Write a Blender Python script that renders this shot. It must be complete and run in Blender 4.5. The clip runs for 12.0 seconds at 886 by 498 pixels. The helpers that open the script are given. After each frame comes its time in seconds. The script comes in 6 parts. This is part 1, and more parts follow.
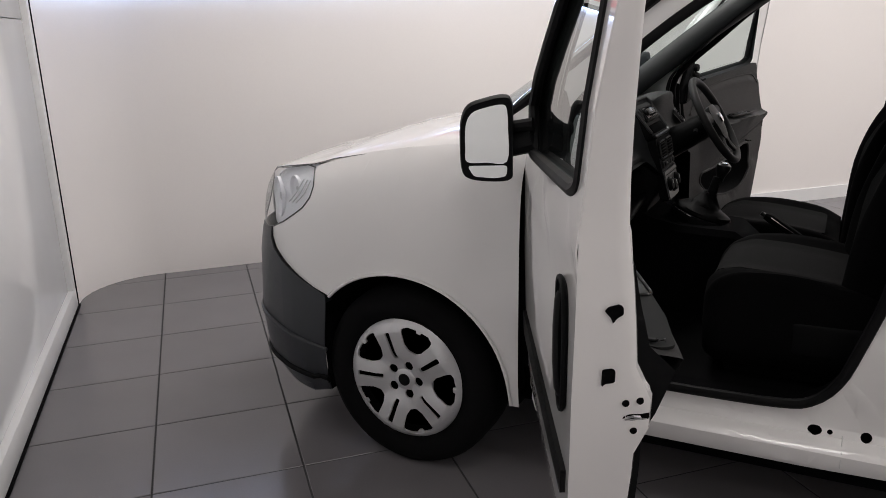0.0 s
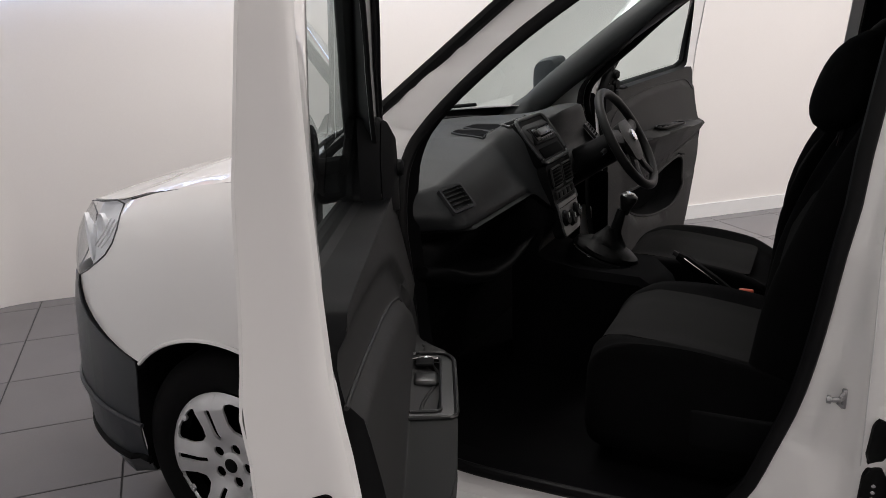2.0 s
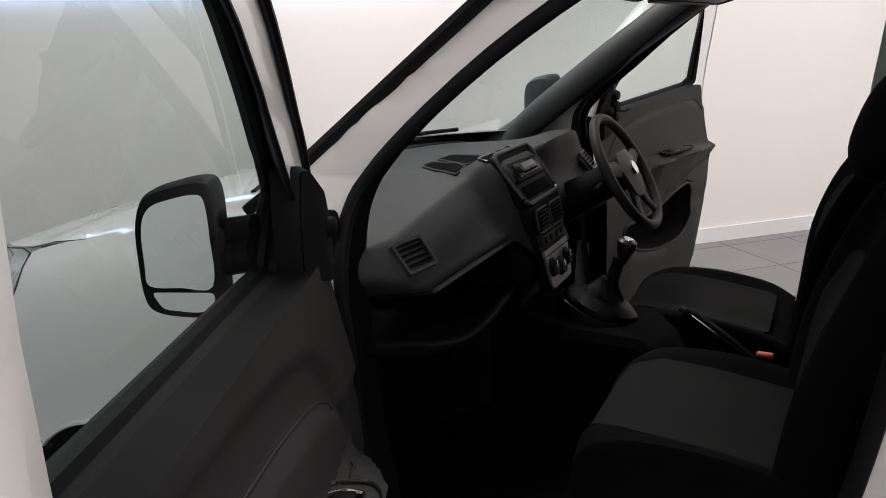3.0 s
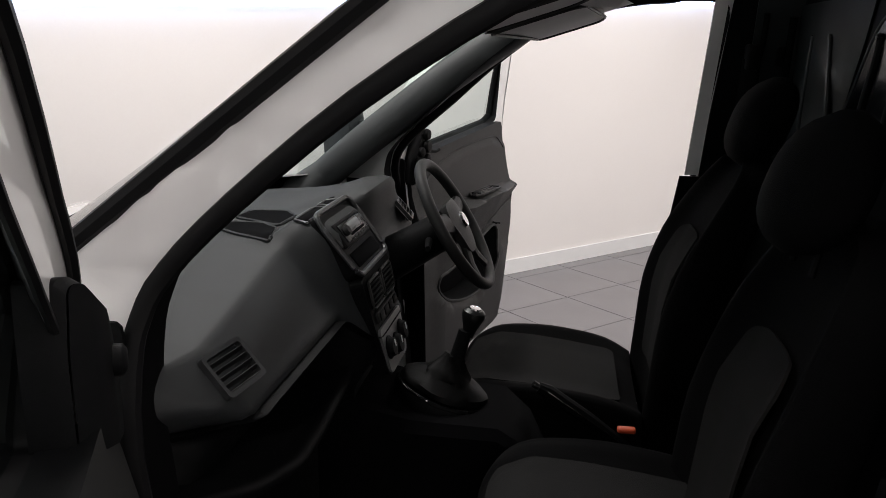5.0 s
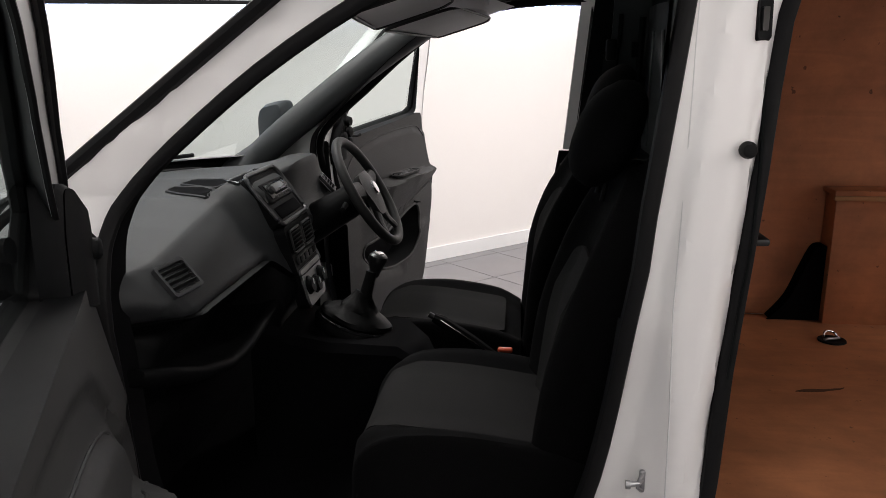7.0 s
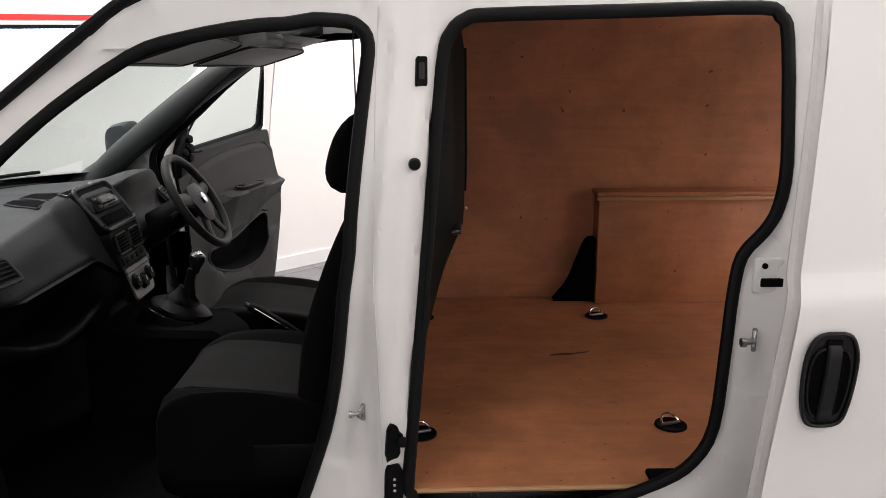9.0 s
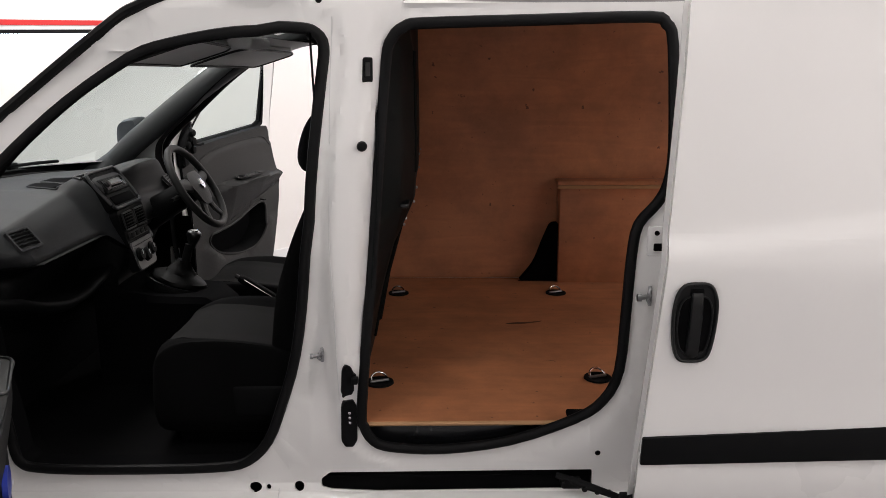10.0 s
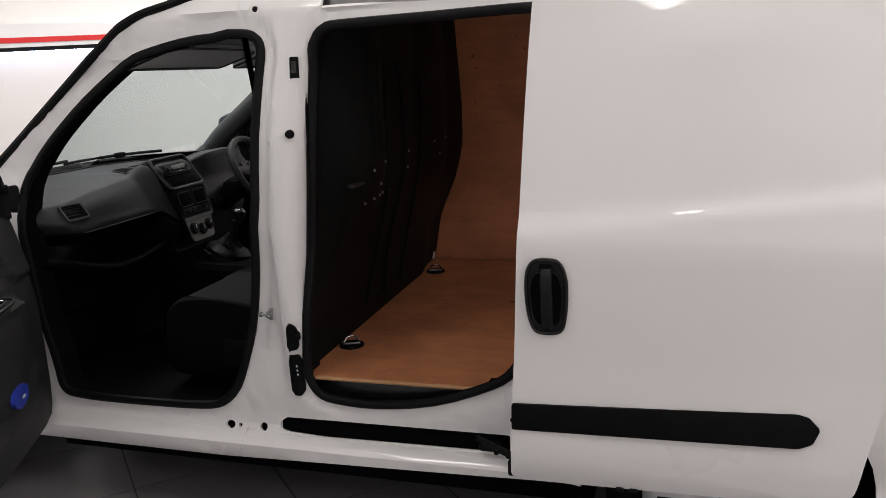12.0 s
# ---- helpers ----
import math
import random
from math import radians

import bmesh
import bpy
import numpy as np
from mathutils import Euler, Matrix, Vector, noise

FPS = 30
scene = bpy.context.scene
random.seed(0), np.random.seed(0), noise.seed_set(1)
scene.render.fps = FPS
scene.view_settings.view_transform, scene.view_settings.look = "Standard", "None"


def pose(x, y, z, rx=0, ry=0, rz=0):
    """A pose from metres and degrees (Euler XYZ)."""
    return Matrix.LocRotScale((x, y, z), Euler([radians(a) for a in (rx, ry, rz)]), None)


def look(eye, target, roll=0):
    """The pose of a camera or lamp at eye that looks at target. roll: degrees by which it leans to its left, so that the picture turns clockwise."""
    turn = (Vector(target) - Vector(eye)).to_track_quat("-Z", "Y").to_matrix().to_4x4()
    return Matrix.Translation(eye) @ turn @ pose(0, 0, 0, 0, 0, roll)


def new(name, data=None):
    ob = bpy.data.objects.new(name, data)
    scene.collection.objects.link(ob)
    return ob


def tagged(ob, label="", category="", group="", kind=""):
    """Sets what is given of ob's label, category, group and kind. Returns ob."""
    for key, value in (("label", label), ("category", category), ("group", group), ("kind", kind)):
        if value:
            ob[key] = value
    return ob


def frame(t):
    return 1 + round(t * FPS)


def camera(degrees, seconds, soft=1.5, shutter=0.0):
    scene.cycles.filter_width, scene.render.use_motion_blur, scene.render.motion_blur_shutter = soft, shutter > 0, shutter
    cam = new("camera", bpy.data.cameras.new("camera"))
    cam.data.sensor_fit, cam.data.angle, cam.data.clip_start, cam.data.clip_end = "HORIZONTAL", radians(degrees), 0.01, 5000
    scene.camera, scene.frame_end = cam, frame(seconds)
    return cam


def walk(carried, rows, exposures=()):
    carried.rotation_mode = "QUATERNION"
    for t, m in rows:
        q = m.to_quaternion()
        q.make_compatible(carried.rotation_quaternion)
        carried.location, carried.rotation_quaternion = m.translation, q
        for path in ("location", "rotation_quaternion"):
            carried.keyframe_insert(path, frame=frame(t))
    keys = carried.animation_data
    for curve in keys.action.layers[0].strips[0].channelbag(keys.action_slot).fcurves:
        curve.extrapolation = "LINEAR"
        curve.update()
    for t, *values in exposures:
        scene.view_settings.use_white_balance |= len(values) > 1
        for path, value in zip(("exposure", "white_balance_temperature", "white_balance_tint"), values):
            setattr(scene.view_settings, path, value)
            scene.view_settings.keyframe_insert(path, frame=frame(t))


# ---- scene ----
cam = camera(58.9, 12.0, soft=0.6)
EXPOSURES = [(0.0, -0.55), (1.0, -0.58), (2.5, -0.35), (4.5, -0.30), (5.5, -0.37), (6.5, -0.07), (8.5, 0.11), (9.0, 0.17), (10.0, 0.0), (12.0, -0.28)]
PATH = [
    (0, (1.219, -2.038, 1.419), (0.327, -0.331, 0.877), -1.8),
    (0.5, (1.321, -1.918, 1.427), (0.442, -0.206, 0.883), -1.9),
    (1, (1.411, -1.791, 1.446), (0.551, -0.065, 0.915), -1.7),
    (1.5, (1.396, -1.611, 1.433), (0.573, 0.13, 0.892), -1.5),
    (2, (1.336, -1.42, 1.442), (0.495, 0.305, 0.88), -1.7),
    (2.5, (1.31, -1.236, 1.445), (0.45, 0.477, 0.876), -1.9),
    (2.7, (1.307, -1.158, 1.453), (0.441, 0.557, 0.895), -1.8),
    (4.3, (1.032, -0.766, 1.466), (0.404, 1.067, 0.973), -0.1),
    (4.5, (1.015, -0.747, 1.468), (0.49, 1.118, 0.973), 0.2),
    (5, (1.014, -0.729, 1.47), (0.716, 1.188, 0.983), 0.6),
    (5.5, (1.047, -0.754, 1.449), (0.884, 1.185, 0.987), 0.8),
    (6, (1.118, -0.866, 1.433), (0.955, 1.072, 0.967), 0.4),
    (6.5, (1.17, -1.0, 1.429), (0.986, 0.934, 0.955), 0.3),
    (6.7, (1.186, -1.058, 1.429), (0.995, 0.876, 0.957), 0.1),
    (8.3, (1.388, -1.422, 1.496), (1.362, 0.523, 1.032), -0.6),
    (8.5, (1.459, -1.461, 1.492), (1.468, 0.486, 1.037), -0.5),
    (9, (1.562, -1.558, 1.497), (1.607, 0.39, 1.049), -0.1),
    (9.5, (1.631, -1.755, 1.49), (1.684, 0.19, 1.027), -0.2),
    (10, (1.742, -1.909, 1.487), (1.743, 0.041, 1.046), -0.1),
    (10.5, (1.966, -2.065, 1.484), (1.835, -0.116, 1.054), -0.9),
    (11, (2.162, -2.097, 1.49), (1.925, -0.159, 1.056), -1.0),
    (11.5, (2.352, -2.029, 1.48), (1.979, -0.115, 1.034), -1.3),
    (12, (2.609, -2.009, 1.479), (2.049, -0.144, 1.025), -2.4),
]
walk(cam, [(t, look(eye, target, roll)) for t, eye, target, roll in PATH],
     exposures=EXPOSURES)


# ---- light ----
world = bpy.data.worlds.new("world")
scene.world = world
world.use_nodes = True
world.node_tree.nodes["Background"].inputs["Color"].default_value = (0.6, 0.68, 0.8, 1)
world.node_tree.nodes["Background"].inputs["Strength"].default_value = 0.1

# The room stands at 45 degrees to the van: u runs along the far wall, v towards it.
ROOM = Matrix.Rotation(radians(45), 4, "Z")
U0, U1, V0, V1, HIGH = -1.28, 6.2, -5.4, 2.687, 3.1


def ceiling_lamp(u, v, power, colour):
    lamp = bpy.data.lights.new("ceiling_lamp_light", "AREA")
    lamp.shape, lamp.size, lamp.size_y, lamp.energy, lamp.color = "RECTANGLE", 1.15, 0.28, power, colour
    ob = new("ceiling_lamp_light", lamp)
    ob.matrix_world = ROOM @ Matrix.Translation((u, v, HIGH - 0.075))
    return ob


# assumed lamps, out of view; the first is added to brighten the dash top
LAMPS = [(0.6, 0.9, 0.85), (0.0, -1.5, 0.30), (0.0, -4.0, 0.45), (2.4, -4.0, 1.45), (2.6, -1.7, 1.9), (4.8, -4.0, 1.2), (4.8, -1.0, 1.8), (4.4, 1.4, 1.1), (1.5, 1.5, 0.9)]


# ---- materials ----
def material(name, colour, rough=0.5, metal=0.0, vary=0.06, scale=6.0, grain=0.0, grain_scale=300.0, bump=0.0, coat=0.0,
             rough_vary=0.06, island=0.0, specular=0.5):
    """A principled surface with large stains, fine grain and a little relief."""
    mat = bpy.data.materials.new(name)
    mat.use_nodes = True
    nodes, links = mat.node_tree.nodes, mat.node_tree.links
    out = nodes["Principled BSDF"]
    coord = nodes.new("ShaderNodeTexCoord")
    big, fine = nodes.new("ShaderNodeTexNoise"), nodes.new("ShaderNodeTexNoise")
    big.inputs["Scale"].default_value, big.inputs["Detail"].default_value = scale, 5
    fine.inputs["Scale"].default_value, fine.inputs["Detail"].default_value = grain_scale, 2
    for n in (big, fine):
        links.new(coord.outputs["Object"], n.inputs["Vector"])
    total = nodes.new("ShaderNodeMath")
    total.operation = "MULTIPLY_ADD"
    links.new(big.outputs["Fac"], total.inputs[0])
    total.inputs[1].default_value, total.inputs[2].default_value = 2 * vary, 1 - vary
    second = nodes.new("ShaderNodeMath")
    second.operation = "MULTIPLY_ADD"
    links.new(fine.outputs["Fac"], second.inputs[0])
    second.inputs[1].default_value = 2 * grain
    links.new(total.outputs[0], second.inputs[2])
    last = second
    if island:
        info = nodes.new("ShaderNodeObjectInfo")
        last = nodes.new("ShaderNodeMath")
        last.operation = "MULTIPLY_ADD"
        links.new(info.outputs["Random"], last.inputs[0])
        last.inputs[1].default_value = island
        links.new(second.outputs[0], last.inputs[2])
    mix = nodes.new("ShaderNodeVectorMath")
    mix.operation = "SCALE"
    mix.inputs[0].default_value = colour
    links.new(last.outputs[0], mix.inputs["Scale"])
    links.new(mix.outputs[0], out.inputs["Base Color"])
    gloss = nodes.new("ShaderNodeMath")
    gloss.operation = "MULTIPLY_ADD"
    links.new(big.outputs["Fac"], gloss.inputs[0])
    gloss.inputs[1].default_value, gloss.inputs[2].default_value = 2 * rough_vary, rough - rough_vary
    links.new(gloss.outputs[0], out.inputs["Roughness"])
    out.inputs["Metallic"].default_value = metal
    out.inputs["Coat Weight"].default_value = coat
    out.inputs["Coat Roughness"].default_value = 0.04
    out.inputs["Specular IOR Level"].default_value = specular
    if bump:
        relief = nodes.new("ShaderNodeBump")
        relief.inputs["Strength"].default_value, relief.inputs["Distance"].default_value = bump, 0.001
        links.new(fine.outputs["Fac"], relief.inputs["Height"])
        links.new(relief.outputs[0], out.inputs["Normal"])
    return mat


def plywood():
    mat = material("plywood", (0.47, 0.185, 0.084), 0.5, vary=0.14, scale=1.3, grain=0.05, grain_scale=90, bump=0.08)
    nodes, links = mat.node_tree.nodes, mat.node_tree.links
    out = nodes["Principled BSDF"]
    coord, stretch, wave, ramp, mul = (nodes.new("ShaderNodeTexCoord"), nodes.new("ShaderNodeMapping"), nodes.new("ShaderNodeTexNoise"),
                                       nodes.new("ShaderNodeMapRange"), nodes.new("ShaderNodeVectorMath"))
    stretch.inputs["Scale"].default_value = (1.0, 7, 7)
    wave.inputs["Scale"].default_value, wave.inputs["Detail"].default_value, wave.inputs["Distortion"].default_value = 2.2, 6, 1.4
    ramp.inputs["From Min"].default_value, ramp.inputs["From Max"].default_value = 0.3, 0.7
    ramp.inputs["To Min"].default_value, ramp.inputs["To Max"].default_value = 0.90, 1.07
    links.new(coord.outputs["Object"], stretch.inputs["Vector"])
    links.new(stretch.outputs[0], wave.inputs["Vector"])
    links.new(wave.outputs["Fac"], ramp.inputs["Value"])
    before = out.inputs["Base Color"].links[0].from_socket
    mul.operation = "SCALE"
    links.new(before, mul.inputs[0])
    links.new(ramp.outputs[0], mul.inputs["Scale"])
    # dark blotches and worn pale patches
    blot, spread, worn = nodes.new("ShaderNodeTexNoise"), nodes.new("ShaderNodeMapRange"), nodes.new("ShaderNodeVectorMath")
    blot.inputs["Scale"].default_value, blot.inputs["Detail"].default_value, blot.inputs["Roughness"].default_value = 4.5, 7, 0.62
    links.new(coord.outputs["Object"], blot.inputs["Vector"])
    spread.inputs["From Min"].default_value, spread.inputs["From Max"].default_value = 0.36, 0.62
    spread.inputs["To Min"].default_value, spread.inputs["To Max"].default_value = 0.74, 1.08
    links.new(blot.outputs["Fac"], spread.inputs["Value"])
    worn.operation = "SCALE"
    links.new(mul.outputs[0], worn.inputs[0])
    links.new(spread.outputs[0], worn.inputs["Scale"])
    # small dark specks
    speck, cut, last = nodes.new("ShaderNodeTexNoise"), nodes.new("ShaderNodeMapRange"), nodes.new("ShaderNodeVectorMath")
    speck.inputs["Scale"].default_value, speck.inputs["Detail"].default_value = 38, 3
    links.new(coord.outputs["Object"], speck.inputs["Vector"])
    cut.inputs["From Min"].default_value, cut.inputs["From Max"].default_value = 0.70, 0.74
    cut.inputs["To Min"].default_value, cut.inputs["To Max"].default_value = 1.0, 0.35
    links.new(speck.outputs["Fac"], cut.inputs["Value"])
    last.operation = "SCALE"
    links.new(worn.outputs[0], last.inputs[0])
    links.new(cut.outputs[0], last.inputs["Scale"])
    links.new(last.outputs[0], out.inputs["Base Color"])
    return mat


def glass(name, colour, rough=0.0, clear=0.9):
    """A thin pane: tinted, see-through, with the mirror gloss of glass."""
    mat = bpy.data.materials.new(name)
    mat.use_nodes = True
    nodes, links = mat.node_tree.nodes, mat.node_tree.links
    nodes.remove(nodes["Principled BSDF"])
    see, shine, mix, fresnel = (nodes.new("ShaderNodeBsdfTransparent"), nodes.new("ShaderNodeBsdfGlossy"), nodes.new("ShaderNodeMixShader"), nodes.new("ShaderNodeLayerWeight"))
    see.inputs["Color"].default_value = (*colour, 1)
    shine.inputs["Roughness"].default_value = rough
    power, scaled = nodes.new("ShaderNodeMath"), nodes.new("ShaderNodeMath")
    fresnel.inputs["Blend"].default_value = 0.5
    power.operation, power.inputs[1].default_value = "POWER", 5.0
    scaled.operation, scaled.inputs[1].default_value, scaled.inputs[2].default_value = "MULTIPLY_ADD", 0.92, 0.07
    links.new(fresnel.outputs["Facing"], power.inputs[0])
    links.new(power.outputs[0], scaled.inputs[0])
    links.new(scaled.outputs[0], mix.inputs["Fac"])
    links.new(see.outputs[0], mix.inputs[1])
    links.new(shine.outputs[0], mix.inputs[2])
    links.new(mix.outputs[0], nodes["Material Output"].inputs["Surface"])
    return mat


def glow(name, colour, strength):
    mat = bpy.data.materials.new(name)
    mat.use_nodes = True
    out = mat.node_tree.nodes["Principled BSDF"]
    out.inputs["Base Color"].default_value = (0.8, 0.8, 0.8, 1)
    out.inputs["Emission Color"].default_value = (*colour, 1)
    out.inputs["Emission Strength"].default_value = strength
    return mat


PAINT = material("white_paint", (0.80, 0.79, 0.785), 0.3, vary=0.02, scale=2, coat=1.0, bump=0.0)
WALL = material("wall_paint", (0.80, 0.77, 0.75), 0.75, vary=0.03, scale=1.2, grain=0.015, grain_scale=120, bump=0.05)
TILE = material("floor_tile", (0.150, 0.143, 0.150), 0.2, vary=0.10, scale=2.5, grain=0.05, grain_scale=160, bump=0.03, island=0.08)
GROUT = material("grout", (0.03, 0.03, 0.032), 0.9, vary=0.2, scale=8)
WHITE = material("white_plastic", (0.78, 0.78, 0.78), 0.4, vary=0.03)
BLACK = material("black_rubber", (0.004, 0.004, 0.0045), 0.55, specular=0.16, vary=0.15, scale=9, bump=0.05)
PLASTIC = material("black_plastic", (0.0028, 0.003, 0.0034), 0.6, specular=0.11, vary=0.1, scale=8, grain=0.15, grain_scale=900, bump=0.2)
DASH = material("grained_dash_plastic", (0.0140, 0.0156, 0.0170), 0.62, specular=0.4, vary=0.06, scale=5, grain=0.15, grain_scale=900, bump=0.25)
PILLAR = material("grey_pillar_plastic", (0.052, 0.055, 0.057), 0.55, vary=0.06, scale=5, grain=0.15, grain_scale=900, bump=0.25)
TRIM = material("dark_grey_trim", (0.0175, 0.0175, 0.0177), 0.55, specular=0.22, vary=0.08, scale=5, grain=0.12, grain_scale=900, bump=0.25)
LINER = material("grey_headliner", (0.70, 0.70, 0.70), 0.9, vary=0.06, scale=5, grain=0.1, grain_scale=600, bump=0.3)
BUMPER = material("grey_bumper_plastic", (0.023, 0.026, 0.031), 0.36, vary=0.08, scale=4, grain=0.1, grain_scale=700, bump=0.2)
FABRIC = material("black_seat_fabric", (0.0019, 0.0019, 0.0021), 0.95, vary=0.15, scale=8, grain=0.35, grain_scale=500, bump=0.6, specular=0.08)
FABRIC2 = material("grey_seat_fabric", (0.0125, 0.0124, 0.0125), 0.95, vary=0.12, scale=8, grain=0.35, grain_scale=450, bump=0.6, specular=0.08)
STEEL = material("dark_steel", (0.006, 0.0065, 0.008), 0.24, vary=0.2, scale=3, rough_vary=0.1)
SILVER = material("silver_hubcap_paint", (0.60, 0.60, 0.615), 0.36, metal=0.45, vary=0.05, scale=6)
CHROME = material("chrome", (0.75, 0.75, 0.76), 0.15, metal=1.0, vary=0.05)
ZINC = material("zinc_plated_steel", (0.32, 0.32, 0.33), 0.3, metal=0.9, vary=0.15, scale=30)
TYRE = material("tyre_rubber", (0.004, 0.004, 0.0044), 0.85, specular=0.1, vary=0.2, scale=10, bump=0.2)
PLY = plywood()
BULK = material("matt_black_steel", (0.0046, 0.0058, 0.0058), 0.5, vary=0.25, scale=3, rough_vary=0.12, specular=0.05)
VENT = material("satin_black_plastic", (0.0065, 0.0068, 0.0074), 0.33, vary=0.08, scale=12)
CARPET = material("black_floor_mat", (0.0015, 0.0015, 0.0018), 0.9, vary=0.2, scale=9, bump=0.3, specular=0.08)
REFLECTOR = material("headlight_reflector", (0.90, 0.91, 0.94), 0.3, metal=0.0, vary=0.08, scale=30)
PLY_EDGE = material("cut_plywood_edge", (0.45, 0.25, 0.12), 0.7, vary=0.15, scale=20)
RED = material("red_paint", (0.62, 0.02, 0.02), 0.4, vary=0.05)
# near-black for dark parts; also stands in for shade in holes and hollows
DARK = material("black_and_shade", (0.003, 0.003, 0.0035), 0.95, vary=0.1, specular=0.05)
ORANGE = material("red_buckle_plastic", (0.55, 0.08, 0.03), 0.4, vary=0.05)
CARD = material("white_print", (0.7, 0.7, 0.7), 0.5)
BLUE = material("blue_plastic", (0.02, 0.04, 0.32), 0.35, vary=0.05)
SATIN = material("satin_grey_plastic", (0.035, 0.036, 0.038), 0.3, vary=0.06, scale=12)
SEALER = material("grey_sealer", (0.62, 0.62, 0.62), 0.6)
TINT = glass("green_tinted_glass", (0.68, 0.765, 0.755))
LENS = glass("headlight_lens", (0.93, 0.94, 0.95))
MIRROR = material("mirror_silver", (0.85, 0.87, 0.87), 0.02, metal=1.0, vary=0.0, rough_vary=0.0)
PANEL = glow("lamp_diffuser", (1.0, 0.97, 0.93), 3.0)
LED = glow("cove_led", (0.50, 0.64, 1.0), 13.0)


# ---- builders ----
def smooth_edges(bm, angle=35):
    for face in bm.faces:
        face.smooth = True
    limit = radians(angle)
    for e in bm.edges:
        if len(e.link_faces) == 2 and e.calc_face_angle(0) > limit:
            e.smooth = False


def part(name, bm, mat, parent=None, label="", m=None, angle=35):
    """One mesh object from a bmesh, under a thing or a part."""
    bmesh.ops.recalc_face_normals(bm, faces=bm.faces[:])
    smooth_edges(bm, angle)
    mesh = bpy.data.meshes.new(name)
    bm.to_mesh(mesh)
    bm.free()
    mesh.materials.append(mat)
    ob = new(name, mesh)
    if m is not None:
        ob.matrix_basis = m
    if parent is not None:
        ob.parent = parent
    if label:
        ob["label"] = label
    return ob


def thing(name, label, category, group="", kind="", m=None):
    ob = new(name)
    ob.empty_display_size = 0.1
    if m is not None:
        ob.matrix_basis = m
    return tagged(ob, label, category, group, kind)


def fillet(points, radius, n=5):
    """The closed outline with its corners rounded."""
    out, count = [], len(points)
    for i, p in enumerate(points):
        p = Vector(p)
        a, b = Vector(points[i - 1]) - p, Vector(points[(i + 1) % count]) - p
        r = min(radius, a.length * 0.45, b.length * 0.45)
        s, e = p + a.normalized() * r, p + b.normalized() * r
        for k in range(n + 1):
            f = k / n
            out.append(tuple((1 - f) ** 2 * s + 2 * f * (1 - f) * p + f * f * e))
    return out


def curve(points, n=6, closed=False):
    """A smooth line through the points."""
    pts, out = [Vector(p) for p in points], []
    count = len(pts)
    for i in range(count if closed else count - 1):
        p0 = pts[i - 1] if closed or i else pts[0]
        p1, p2 = pts[i], pts[(i + 1) % count]
        p3 = pts[(i + 2) % count] if closed else pts[min(i + 2, count - 1)]
        for k in range(n):
            f = k / n
            out.append(tuple(0.5 * (2 * p1 + (p2 - p0) * f + (2 * p0 - 5 * p1 + 4 * p2 - p3) * f * f + (3 * p1 - p0 - 3 * p2 + p3) * f ** 3)))
    if not closed:
        out.append(tuple(pts[-1]))
    return out


def sheet(outline, holes=(), place=None, cuts=((), ()), thick=0.0, out=None):
    """A plate from a flat outline with holes, cut into strips and bent by place(a, b); it thickens away from the side that out points to."""
    bm = bmesh.new()
    edges = []
    for loop in (outline, *holes):
        vs = [bm.verts.new((p[0], p[1], 0)) for p in loop]
        edges += [bm.edges.new((vs[i - 1], vs[i])) for i in range(len(vs))]
    bmesh.ops.triangle_fill(bm, use_beauty=True, edges=edges, normal=(0, 0, 1))
    for axis in (0, 1):
        for c in cuts[axis]:
            co, no = [0, 0, 0], [0, 0, 0]
            co[axis], no[axis] = c, 1
            bmesh.ops.bisect_plane(bm, geom=bm.verts[:] + bm.edges[:] + bm.faces[:], dist=1e-5, plane_co=co, plane_no=no)
    if place:
        for v in bm.verts:
            v.co = place(v.co.x, v.co.y)
    bmesh.ops.recalc_face_normals(bm, faces=bm.faces[:])
    if out is not None and sum((f.normal * f.calc_area() for f in bm.faces), Vector()).dot(Vector(out)) < 0:
        bmesh.ops.reverse_faces(bm, faces=bm.faces[:])
    if thick:
        bmesh.ops.solidify(bm, geom=bm.faces[:], thickness=thick)
    return bm


def steps(a, b, d):
    n = max(1, round((b - a) / d))
    return [a + (b - a) * i / n for i in range(1, n)]


def tube(path, radius, closed=False, sides=8, flat=1.0, up=(0, 1, 0)):
    """A round or flattened cord along a path."""
    bm = bmesh.new()
    pts = [Vector(p) for p in path]
    n, rings = len(pts), []
    for i, p in enumerate(pts):
        a = pts[i - 1] if closed or i else pts[0]
        b = pts[(i + 1) % n] if closed else pts[min(i + 1, n - 1)]
        t = (b - a).normalized()
        u = Vector(up)
        u = (u - t * u.dot(t)).normalized() if abs(u.dot(t)) < 0.99 else t.orthogonal().normalized()
        w = t.cross(u)
        r = radius[i] if isinstance(radius, (list, tuple)) else radius
        rings.append([bm.verts.new(p + r * (math.cos(k * 2 * math.pi / sides) * w + flat * math.sin(k * 2 * math.pi / sides) * u)) for k in range(sides)])
    for i in range(n if closed else n - 1):
        a, b = rings[i], rings[(i + 1) % n]
        for k in range(sides):
            bm.faces.new((a[k - 1], a[k], b[k], b[k - 1]))
    if not closed:
        bm.faces.new(rings[0])
        bm.faces.new(rings[-1])
    return bm


def loft(rings, closed=True, caps=True):
    """A skin over rings of equal count."""
    bm = bmesh.new()
    made = [[bm.verts.new(p) for p in ring] for ring in rings]
    for a, b in zip(made, made[1:]):
        for k in range(0 if closed else 1, len(a)):
            bm.faces.new((a[k - 1], a[k], b[k], b[k - 1]))
    if caps and closed:
        bm.faces.new(made[0])
        bm.faces.new(made[-1])
    return bm


